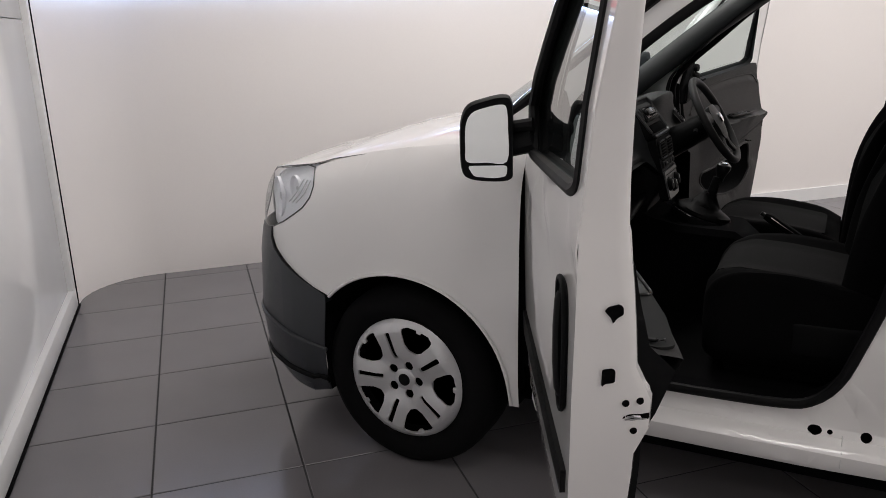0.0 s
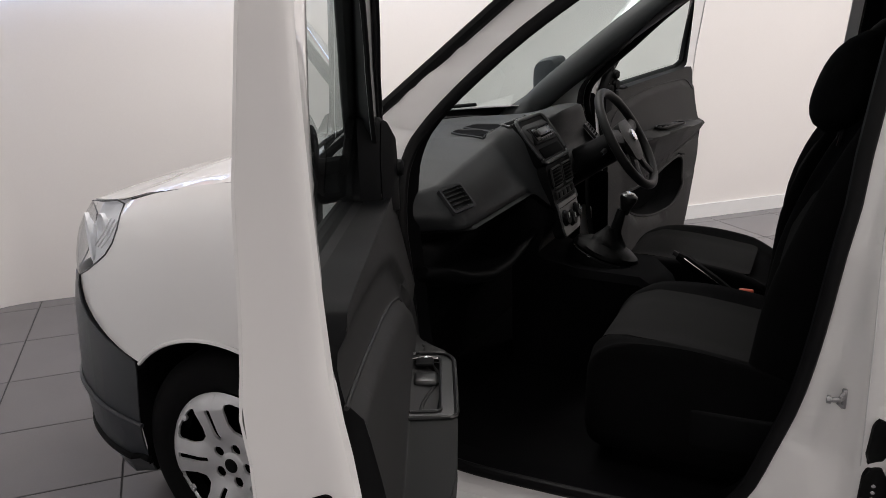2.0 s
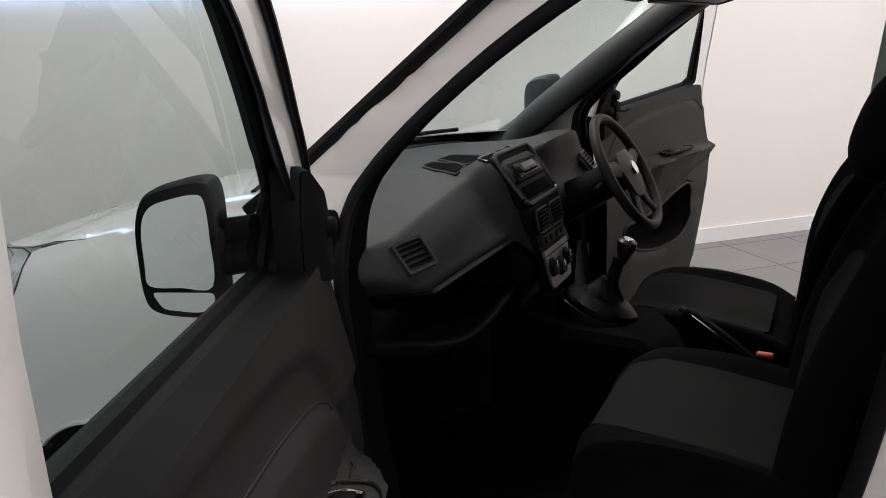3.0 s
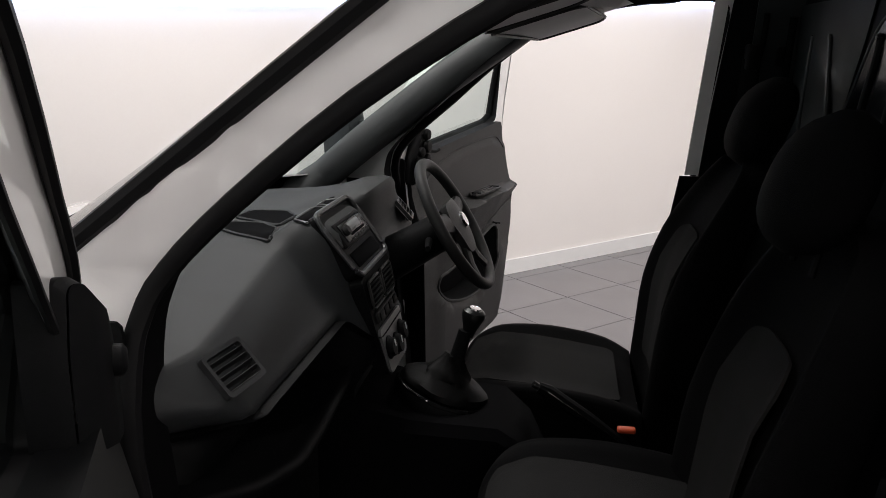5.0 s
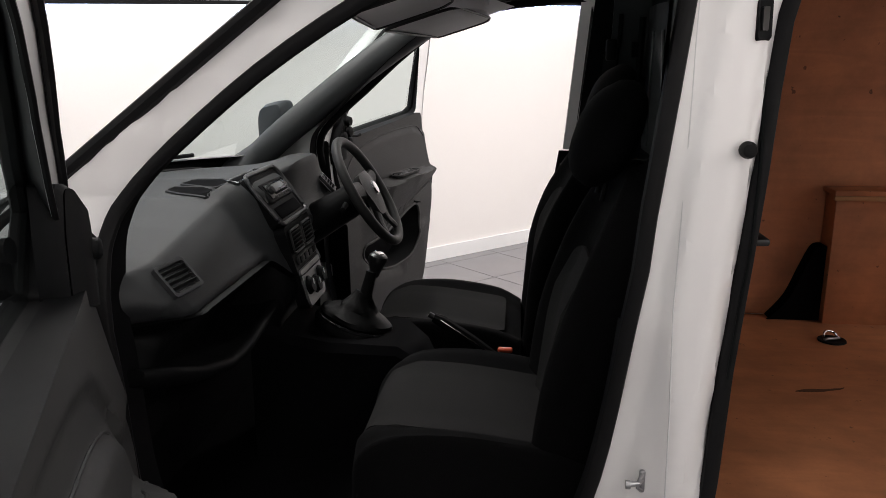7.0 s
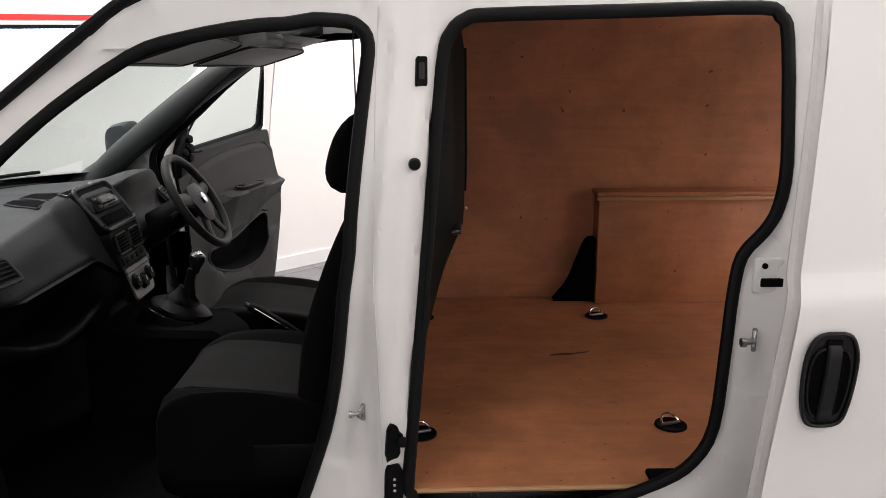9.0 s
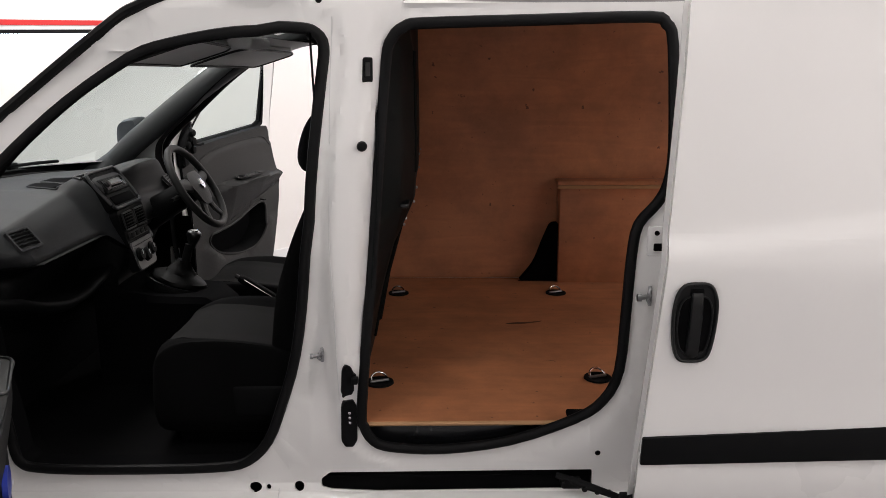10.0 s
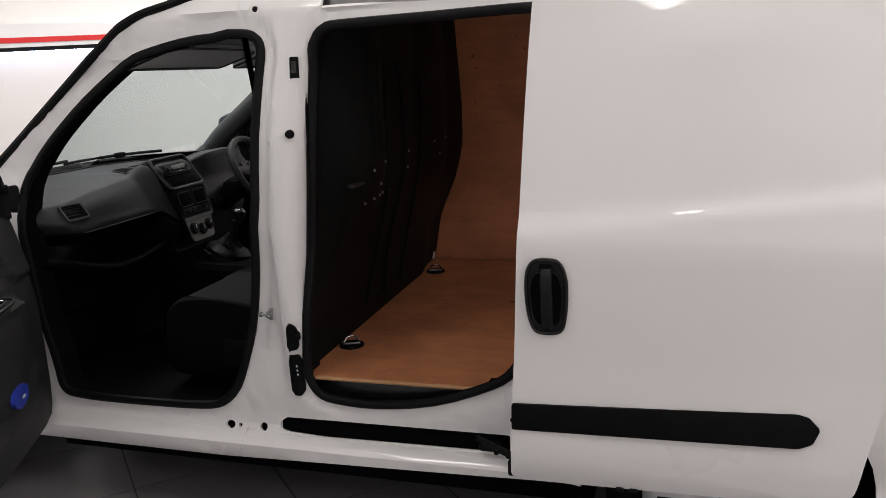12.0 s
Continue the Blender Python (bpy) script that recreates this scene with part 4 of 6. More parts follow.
def steering_wheel():
    axis = Vector((.86, 0, .51)).normalized()
    c = Vector((.735, 1.284, 1.03))
    m = Matrix.Translation(c) @ axis.to_track_quat("Z", "X").to_matrix().to_4x4()
    R = .178
    path = [(R * math.cos(2 * math.pi * k / 48), R * math.sin(2 * math.pi * k / 48), 0) for k in range(48)]
    wheel_ = part("steering_wheel", tube(path, .0152, closed=True, sides=14, up=(0, 0, 1)), TRIM, VAN, "black four-spoke steering wheel", m=m)
    bm = sheet(fillet([(-.050, -.085), (.050, -.085), (.085, .015), (.060, .062), (-.060, .062), (-.085, .015)], .035, 6), (), lambda a, b: Vector((a, b, .004 + .018 * (1 - (a * a + b * b) / .012))), (steps(-.08, .08, .02), steps(-.08, .08, .02)), .02)
    part("airbag_cover", bm, TRIM, wheel_, "black airbag cover", m=Matrix.Rotation(radians(-90), 4, "Z"))
    for a, wide in ((78, 1.5), (-78, 1.5), (152, 1.1), (-152, 1.1)):
        d = Vector((math.cos(radians(a)), math.sin(radians(a)), 0))
        part("spoke", tube([d * .05 + Vector((0, 0, .0)), d * .12 + Vector((0, 0, -.006)), d * (R - .006)], [.022 * wide, .018 * wide, .014 * wide], sides=10, flat=.5, up=(0, 0, 1)), TRIM, wheel_)
    part("badge", lathe([(.0, .030), (.020, .029), (.024, .024), (.024, .012)], 24, "Z"), CHROME, wheel_, "round silver badge")
    col = part("steering_column", tube([c - axis * .02, c - axis * .26], [.05, .062], sides=14), PLASTIC, VAN, "black steering column shroud")
    for y in (1.18, 1.39):
        p = c - axis * .075
        part("stalk", tube([p + Vector((0, (y - 1.284) * .4, 0)), Vector((p.x + .02, 1.284 + (y - 1.284) * 1.7, p.z + .01))], [.010, .007], sides=8), PLASTIC, col)


def gear_and_handbrake():
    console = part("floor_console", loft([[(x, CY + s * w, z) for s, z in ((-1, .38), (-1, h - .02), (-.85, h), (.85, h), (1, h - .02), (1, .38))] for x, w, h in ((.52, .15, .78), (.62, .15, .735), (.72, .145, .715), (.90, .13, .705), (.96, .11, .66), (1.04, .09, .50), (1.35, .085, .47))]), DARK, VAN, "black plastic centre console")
    def tray(t, rx, ry, up=0.0):
        """The gaiter's foot leans down towards the seats."""
        x = .765 + rx * math.cos(t)
        return Vector((x, CY + .012 + ry * math.sin(t), .727 - .33 * (x - .765) + up))
    turn_ = [2 * math.pi * k / 32 for k in range(32)]
    plinth = loft([[tray(t, .112, .100, -.05) for t in turn_], [tray(t, .110, .098, -.008) for t in turn_], [tray(t, .104, .093, .001) for t in turn_], [tray(t, .09, .08, -.002) for t in turn_]])
    part("gaiter_surround", plinth, PLASTIC, console, "black gear lever surround")
    part("gaiter_ring", tube([tray(t, .099, .088, .002) for t in turn_], .006, closed=True, sides=6, up=(0, 0, 1)), PLASTIC, console)
    part("chrome_arc", tube([tray(t, .101, .090, .005) for t in np.linspace(-.9, 1.25, 14)], .0052, sides=6, up=(0, 0, 1)), CHROME, console, "chrome arc round the gear gaiter")
    part("chrome_arc", tube([tray(t, .101, .090, .005) for t in np.linspace(3.5, 4.5, 9)], .0030, sides=6, up=(0, 0, 1)), CHROME, console, "chrome arc round the gear gaiter")
    rings = []
    for k, (f, up) in enumerate(((1, .0), (1.04, .012), (1.0, .022), (.88, .028), (.80, .034), (.66, .038), (.56, .046), (.43, .054), (.34, .064), (.27, .076), (.24, .086))):
        pleat = .006 * math.sin(1.1 * k) * (1 - .06 * k)
        lean = Vector((.040 * up / .13, .004 * up / .13, 0))
        rings.append([tray(t, .086 * f + pleat + .005 * math.sin(4 * t + .9 * k), .075 * f + pleat + .005 * math.cos(5 * t + k), up) + lean for t in [2 * math.pi * j / 36 for j in range(36)]])
    part("gear_gaiter", loft(rings), material("black_leatherette", (.0034, .0034, .0036), .55, bump=.3, grain_scale=200, specular=.1), console, "black leatherette gear gaiter")
    lever = part("gear_lever", tube([(.787, CY + .014, .775), (.812, CY + .022, .870)], [.019, .015], sides=12), PLASTIC, VAN, "black gear lever")
    at = Matrix.Translation((.824, CY + .030, .886)) @ Matrix.Rotation(radians(14), 4, "Y")
    knob = lathe([(.0, -.034), (.013, -.032), (.016, -.014), (.022, .004), (.0265, .018), (.025, .028), (.018, .034), (.0, .036)], 20, "Z")
    part("gear_knob", knob, VENT, lever, "", at)
    part("knob_disc", lathe([(.0, .0378), (.013, .0370), (.0145, .034)], 16, "Z"), CHROME, lever, "silver disc with the gear marks", at)
    brake = part("handbrake", tube([(1.20, CY + .06, .585), (1.09, CY + .058, .665), (1.00, CY + .056, .722), (.978, CY + .055, .733)], [.014, .016, .018, .013], sides=10), PLASTIC, VAN, "black handbrake lever")
    part("handbrake_stripe", tube([(1.145, CY + .046, .632), (1.00, CY + .040, .730)], .0022, sides=5), CHROME, brake)
    part("release_button", lathe([(.0, -.012), (.008, -.010), (.008, .008)], 12, "Z"), VENT, brake, "", Matrix.Translation((.972, CY + .055, .737)) @ Matrix.Rotation(radians(-60), 4, "Y"))


def fillet_box(lo, hi):
    return box(lo, hi, min(hi[k] - lo[k] for k in range(3)) * .4, 3)


def cushion(rings, name, mat, parent, label="", n=4):
    rows = [curve(r, n, True) for r in rings]
    rows = [list(p) for p in zip(*[curve(list(line), 3) for line in zip(*rows)])]
    return part(name, loft(rows), mat, parent, label, angle=60)


def seat(y, x0, lift, xb, hx, hz, label):
    """A front seat: cushion with bolsters, backrest, head restraint. x0: its front, xb: the backrest, hx, hz: the head restraint."""
    s = new("seat")
    s.parent = VAN
    s["label"] = label
    s.matrix_basis = Matrix.Translation((0, y, 0))

    def ring(x, w, top, side, bottom):
        top, side = top + lift, side + lift
        x += x0
        return [(x, -w, bottom + .03), (x, -w * 1.02, side - .03), (x, -w * .93, side), (x, -w * .74, top + .012), (x, -w * .55, top), (x, 0, top - .004), (x, w * .55, top), (x, w * .74, top + .012), (x, w * .93, side), (x, w * 1.02, side - .03), (x, w, bottom + .03), (x, 0, bottom)]
    cushion([ring(-.008, .15, .58, .57, .47), ring(.0, .205, .61, .60, .44), ring(.03, .228, .645, .645, .42), ring(.09, .238, .662, .675, .42), ring(.2, .24, .657, .682, .42), ring(.30, .24, .645, .674, .42), ring(.40, .24, .63, .655, .42), ring(.47, .235, .60, .62, .43)], "cushion", FABRIC, s)
    pad = fillet([(.012, -.15), (.10, -.198), (.42, -.198), (.42, .165), (.10, .165), (.012, .14)], .03, 4)
    bm = sheet(pad, (), lambda a, b: Vector((a + x0, b, lift + lerp(a, [0, .03, .09, .2, .30, .42], [.615, .650, .667, .662, .650, .632]) + .005 + lerp(abs(b), [.12, .178, .20], [0, .010, .016]) - .003 * (abs(b) / .17) ** 4)), (steps(.01, .42, .03), steps(-.198, .165, .025)), 0.006)
    part("cushion_panel", bm, FABRIC2, s, "grey woven fabric panel")

    def back(z):
        return xb + lerp(z, [.50, .65, .86, .946, 1.057, 1.179, 1.24], [-.03, -.02, 0, .017, .07, .146, .185]) + (lerp(z, [.50, .86, 1.0, 1.179], [.02, .036, .036, .012]) if y < CY else 0)

    def bring(z, w, thick):
        x = back(z)
        return [(x + .06, -w, z), (x + .012, -w * .99, z), (x, -w * .86, z), (x + .034, -w * .60, z), (x + .040, 0, z), (x + .034, w * .60, z), (x, w * .86, z), (x + .012, w * .99, z), (x + .06, w, z), (x + thick, w * .82, z), (x + thick + .015, 0, z), (x + thick, -w * .82, z)]
    cushion([bring(.50, .19, .11), bring(.56, .215, .13), bring(.70, .232, .14), bring(.86, .24, .14), bring(1.0, .235, .13), bring(1.10, .215, .115), bring(1.17, .18, .10), bring(1.215, .13, .08), bring(1.232, .06, .06)], "backrest", FABRIC, s)
    pad = fillet([(-.115, .66), (.115, .66), (.128, .90), (.112, 1.03), (.05, 1.045), (-.05, 1.045), (-.112, 1.03), (-.128, .90)], .03, 4)
    bm = sheet(pad, (), lambda a, b: Vector((back(b) + .028 - .016 * max(0, (abs(a) - .08) / .05), a, b)), (steps(-.13, .13, .03), steps(.66, 1.06, .04)), .005)
    part("backrest_panel", bm, FABRIC2, s, "grey woven fabric panel")
    rings = []
    for k in range(13):
        up = -1 + k / 6
        round_ = max(.05, 1 - abs(up) ** 2.6) ** .5
        z = -.02 + .105 * up
        rings.append([(hx + .3 * z - .070 * round_ * math.cos(a) * (1.0 if math.cos(a) > 0 else .85), (.128 - .012 * up) * round_ * math.copysign(abs(math.sin(a)) ** .8, math.sin(a)), hz + z) for a in [2 * math.pi * i / 28 for i in range(28)]])
    part("head_restraint", loft(rings), FABRIC, s, angle=60)
    for d in (-.05, .05):
        part("restraint_post", tube([(hx - .02, d, 1.16), (hx, d, hz - .05)], .006, sides=8), PLASTIC, s)
    part("seat_base", box((x0 + .06, -.19, .39), (x0 + .46, .19, .45), .015), PLASTIC, s)
    side = -1 if y < CY else 1
    part("recliner_cover", box((xb - .10, side * .245 - .015, .50), (xb + .12, side * .245 + .015, .60), .012, 3), PLASTIC, s)
    bx, by = (1.253, .333) if y < CY else (1.183, -.333)
    part("belt_buckle", tube([(bx + .03, by, .50), (bx + .012, by, .58), (bx + .002, by, .632)], [.013, .016, .017], sides=10, flat=.6), PLASTIC, s, "black belt buckle")
    part("buckle_button", fillet_box((bx - .024, by - .010, .632), (bx + .018, by + .010, .645)), ORANGE, s, "red buckle button")


windscreen()
dashboard()
steering_wheel()
gear_and_handbrake()
seat(.48, .885, .045, 1.228, 1.392, 1.31, "black and grey fabric passenger seat")
seat(1.285, .755, .0, 1.250, 1.485, 1.335, "black and grey fabric driver's seat")


# ---- load space ----
def lashing_ring(x, y, z, turn):
    s = part("lashing_ring", lathe([(.0, .002), (.030, .002), (.036, .006), (.043, .006), (.044, .001)], 28, "Z"), PLASTIC, VAN, "black floor cup with a steel lashing ring", m=Matrix.Translation((x, y, z)) @ Matrix.Rotation(turn, 4, "Z"))
    path = [(.026 * math.cos(t), .004 + .018 * math.sin(t), .010 + .020 * math.sin(t) * .9) for t in [math.pi * k / 14 for k in range(15)]]
    part("ring", tube(path, .0032, sides=8), CHROME, s, "steel D ring")
    part("ring_base", box((-.03, -.004, .004), (.03, .006, .012), .003), ZINC, s)


def bulk_x(z, y=0.5):
    """The bulkhead leans back up to the waist, and turns forward low down at the far side."""
    lean = lerp(z, [.40, .54, .80, 1.08, 1.14, 1.30, 1.66], [1.47, 1.495, 1.545, 1.622, 1.63, 1.632, 1.628])
    lean -= lerp(y, [.18, .25], [1, 0]) * lerp(z, [.80, 1.08], [0, .056])
    lean += .031 * lerp(y, [.29, .37, .50, .58], [0, 1, 1, 0]) * lerp(z, [1.0, 1.12, 1.58, 1.64], [0, 1, 1, 0])
    lean += .018 * lerp(y, [.95, 1.12, 1.30, 1.36], [0, 1, 1, 0]) * lerp(z, [.78, 1.0], [0, 1])
    return lean - lerp(y, [1.36, 1.5], [0, 1]) * lerp(z, [.54, .75, .95], [.028, .034, 0])


def load_space():
    zf = .543
    outline = [(1.528, .105), (2.085, .112), (2.10, .128), (2.24, .20), (3.38, .20), (3.38, 1.65), (1.462, 1.65), (1.466, 1.30), (1.495, .90), (1.495, .18)]
    bm = sheet(outline, (), lambda a, b: Vector((a, b, zf)), ((), ()), .014, (0, 0, 1))
    part("plywood_floor", bm, PLY, VAN, "scuffed reddish brown plywood load floor")
    edge = [(1.530, .103, zf - .007), (2.084, .110, zf - .007), (2.099, .126, zf - .007), (2.20, .18, zf - .007)]
    part("plywood_edge", tube(edge, .0066, sides=6, up=(0, 0, 1)), PLY_EDGE, VAN, "pale cut plywood edge")
    part("step_panel", box((1.50, .14, .40), (2.45, .17, .529), .006), STEEL, VAN, "black painted step below the load floor")
    part("sub_floor", box((1.60, .17, .37), (3.40, other(.17), .527), 0), DARK, VAN)
    bm = sheet([(1.455, zf), (3.39, zf), (3.39, 1.70), (1.548, 1.70), (1.545, 1.15), (1.50, .87)], (), lambda a, b: Vector((a, lerp(b, [.5, .9, 1.3, 1.7], [1.655, 1.665, 1.655, 1.585]), b)), (steps(1.66, 3.39, .3), steps(zf, 1.70, .08)), .008)
    part("plywood_side_panel", bm, PLY, VAN, "reddish brown plywood side lining")
    bm = sheet([(2.34, zf), (3.39, zf), (3.39, 1.70), (2.40, 1.70)], (), lambda a, b: Vector((a, lerp(b, [.5, 1.3, 1.7], [.16, .16, .24]), b)), (steps(2.4, 3.39, .3), steps(zf, 1.70, .1)), .008)
    part("plywood_side_panel", bm, PLY, VAN, "reddish brown plywood side lining")
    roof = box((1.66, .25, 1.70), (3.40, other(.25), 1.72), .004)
    part("load_ceiling", roof, STEEL, VAN, "dark inner roof of the load space")
    # boxed wheel arch
    arch = part("wheel_arch_box", box((2.268, 1.562, zf), (3.20, 1.66, .992), .002), PLY, VAN, "plywood box over the wheel arch")
    part("box_top", box((2.255, 1.545, .994), (3.21, 1.66, 1.012), .004), PLY, arch)
    part("box_front_edge", box((2.254, 1.5435, .978), (3.21, 1.562, .9935), .003), PLY_EDGE, arch, "pale cut plywood edge")
    bm = loft([[(x, 1.60, z), (x, 1.66, z)] for x, z in curve([(2.10, zf), (2.16, .62), (2.20, .72), (2.235, .80), (2.268, .81)], 4)], closed=False)
    bmesh.ops.solidify(bm, geom=bm.faces[:], thickness=.01)
    part("inner_arch", bm, DARK, VAN, "black inner wheel arch")
    part("inner_arch_side", sheet([(2.09, zf)] + curve([(2.10, zf + .004), (2.16, .62), (2.20, .72), (2.235, .80), (2.27, .81)], 4) + [(2.27, zf)], (), lambda a, b: Vector((a, 1.602, b)), ((), ()), .006), DARK, VAN)
    for x, y in ((1.546, .378), (2.235, 1.385), (2.23, .412), (1.55, 1.385)):
        lashing_ring(x, y, zf, radians(20))
    # stains and scuffs
    scuff = material("brown_scuff", (.075, .028, .014), .7, vary=.4, scale=40)
    for x, y, l, w, a in ((2.04, .972, .060, 1.6, 8), (2.10, .985, .030, .8, 20)):
        bm = sheet(curve([(-l, -.003 * w), (-l * .6, .004 * w), (-l * .1, .006 * w), (l * .5, .003 * w), (l, .006 * w), (l * .7, -.002 * w), (l * .2, -.007 * w), (-l * .5, -.006 * w)], 4, True), (), None, ((), ()), .0006)
        part("scuff_mark", bm, scuff, VAN, m=pose(x, y, zf + .0009, 0, 0, a))
    # bulkhead of pressed steel with ribs
    satin = material("satin_black_steel", (.017, .021, .022), .38, vary=.25, scale=5, rough_vary=.15, bump=.15)
    bm = sheet(fillet([(.095, .40), (other(.10), .40), (other(.10), 1.30), (other(.16), 1.70), (.15, 1.70), (.10, 1.30)], .03, 4), (), lambda a, b: Vector((bulk_x(b, a), a, b)), (steps(.12, 1.65, .06), steps(.4, 1.66, .06)), .004)
    wall = part("bulkhead", bm, BULK, VAN, "black painted steel bulkhead with pressed ribs")
    edge_ = fillet([(.50, 1.27), (1.20, 1.285), (1.17, 1.34), (1.04, 1.51), (.99, 1.55), (.56, 1.56), (.50, 1.52)], .03, 4)
    panel = sheet(edge_, (), lambda a, b: Vector((1.6215, a, b)), ((), ()), .004, (-1, 0, 0))
    gloss = material("glossy_black_steel", (.008, .009, .011), .2, vary=.2, scale=4, rough_vary=.08, specular=.3)
    part("upper_panel", panel, gloss, wall, "glossy black upper bulkhead panel")
    # bright metal on this lip paints in the highlight along the panel's edge
    part("panel_lip", tube([(1.6205, a, b) for a, b in edge_], .0028, True, 6), ZINC, wall, "thin lip of the panel, its highlight put in as bright metal")
    for top, low in ((.862, .918), (.703, .862), (.560, .665), (1.0, 1.06)):
        path = curve([(1.621, top, 1.507), (1.619, top + .10 * (low - top), 1.46), (1.618, top + .55 * (low - top), 1.40), (1.619, top + .95 * (low - top), 1.34), (1.621, low, 1.297)], 4)
        part("pressed_rib", tube(path, .0085, sides=10, flat=.9, up=(1, 0, 0)), BLACK, wall)
        for a, b in ((top, 1.507), (low, 1.297)):
            part("rib_end", lathe([(.0, .009), (.006, .007), (.009, .0)], 12, "Z"), gloss, wall, m=Matrix.Translation((1.619, a, b)) @ Matrix.Rotation(radians(-90), 4, "Y"))
    for y in (.62, .80):
        part("panel_bolt", lathe([(.0, .006), (.006, .005), (.007, 0)], 10, "Z"), ZINC, wall, m=Matrix.Translation((1.617, y, 1.30)) @ Matrix.Rotation(radians(-90), 4, "Y"))
    part("bulkhead_rail", box((1.622, .25, 1.115), (1.648, .46, 1.128), .004), VENT, wall)
    for y in (.385, .425, .475):
        part("pressed_bead", tube([(bulk_x(z, y) + .001, y, z) for z in (1.20, 1.30, 1.42, 1.545)], .003, sides=8), BULK, wall)
    for y, w in ((.62, .012), (.78, .02), (.98, .012)):
        part("pressed_fold", tube([(bulk_x(z, y) + .003, y + .02 * math.sin(9 * z + 20 * y), z) for z in (.62, .80, .95, 1.08, 1.2, 1.36, 1.5)], w * .5, sides=6), BULK, wall)
    rows = [[(1.42, lerp(z, [1.08, 1.135, 1.28, 1.405, 1.60], [.192, .167, .132, .100, .062]) + d, z) for d in (-.018, .018)] for z in (1.075, 1.135, 1.20, 1.28, 1.34, 1.405, 1.50, 1.58)]
    bm = loft(rows, closed=False)
    bmesh.ops.solidify(bm, geom=bm.faces[:], thickness=.004)
    part("pillar_trim_strip", bm, material("light_grey_plastic", (.24, .245, .245), .5), VAN, "light grey trim strip inside the door pillar")
    part("cab_lining", box((1.40, other(.24), .42), (1.455, other(.11), 1.0), .02), PLASTIC, VAN, "black lower pillar lining")
    part("cab_pillar_lining", sheet([(1.358, 1.13), (1.394, 1.13), (1.438, 1.62), (1.402, 1.62)], (), lambda a, b: Vector((a, 1.632, b)), ((), ()), .008), PAINT, VAN, "white upper door pillar")
    part("cab_pillar_base", sheet([(1.28, .70), (1.36, .70), (1.40, 1.126), (1.345, 1.126)], (), lambda a, b: Vector((a, 1.632, b)), ((), ()), .008), PLASTIC, VAN, "black lower pillar lining")
    part("cab_side_lining", sheet([(1.38, .90), (1.53, .90), (1.60, 1.08), (1.625, 1.69), (1.45, 1.69)], (), lambda a, b: Vector((a, lerp(b, [.9, 1.3, 1.7], [1.640, 1.640, 1.565]), b)), ((), (1.1, 1.3, 1.45)), .006), BULK, VAN, "black cab side lining")
    part("cab_side_lining", sheet([(1.405, .45), (1.475, .45), (1.488, .56), (1.530, .80), (1.572, 1.08), (1.578, 1.62), (1.475, 1.62), (1.440, 1.10)], (), lambda a, b: Vector((a, .150, b)), ((), ()), .006), BULK, VAN, "black cab side lining")
    part("rear_quarter_panel", sheet(fillet([(1.50, 1.10), (1.622, 1.10), (1.628, 1.66), (1.505, 1.66)], .02, 3), (), lambda a, b: Vector((a, lerp(b, [.9, 1.3, 1.7], [1.630, 1.630, 1.555]), b)), ((), (1.3, 1.45)), .004), satin, VAN, "satin black steel panel behind the seats")
    part("cab_face_panel", sheet(fillet([(1.25, 1.14), (1.60, 1.14), (1.60, 1.60), (1.08, 1.60), (1.22, 1.36)], .02, 3), (), lambda a, b: Vector((bulk_x(b, a) - .007, a, b)), (steps(1.1, 1.6, .1), steps(1.14, 1.58, .08)), .003), satin, wall, "satin black pressed panel")
    for y, b in ((1.33, -.02), (1.47, .02)):
        part("pressed_rib", tube(curve([(bulk_x(z, y) - .010, y + b * math.sin(11 * z), z) for z in (1.16, 1.25, 1.34, 1.43, 1.52)], 4), .008, sides=8, flat=.8, up=(1, 0, 0)), satin, wall)
    part("panel_rib", tube(curve([(1.600, 1.574, 1.57), (1.600, 1.602, 1.42), (1.603, 1.612, 1.375), (1.622, 1.614, 1.366)], 4), .011, sides=8), BULK, VAN)
    part("pillar_rib", tube(curve([(1.530, 1.572, 1.58), (1.530, 1.587, 1.50), (1.524, 1.599, 1.44), (1.530, 1.614, 1.36)], 4), .008, sides=8), BULK, VAN)
    part("latch_bracket", box((1.570, 1.582, 1.440), (1.592, 1.606, 1.492), .004), PLASTIC, VAN, "black latch bracket")
    part("seat_belt", tube([(1.50, other(.19), 1.46), (1.49, other(.185), 1.2), (1.47, other(.18), .9), (1.44, other(.18), .5)], .022, sides=6, flat=.1), BLACK, VAN, "black seat belt strap")
    part("belt_guide", box((1.485, other(.215), 1.43), (1.52, other(.17), 1.50), .008, 3), PLASTIC, VAN, "black belt guide")
    part("corner_strip", box((1.452, 1.600, .548), (1.474, 1.640, .74), .004), PAINT, VAN, "white painted corner strip")
    for y, z in ((.392, 1.154), (.559, 1.163), (.476, 1.098), (.839, 1.169), (.829, 1.109), (1.12, 1.178), (1.20, 1.117), (1.29, 1.180), (.384, 1.044), (.463, 1.048), (.524, 1.051), (.57, 1.053), (.629, 1.054), (.795, 1.062)):
        bm = lathe([(.0, .006), (.004, .005), (.005, 0)], 8, "Z")
        part("rivet", bm, ZINC, wall, m=Matrix.Translation((bulk_x(z, y) + .002, y, z)) @ Matrix.Rotation(radians(90), 4, "Y"))
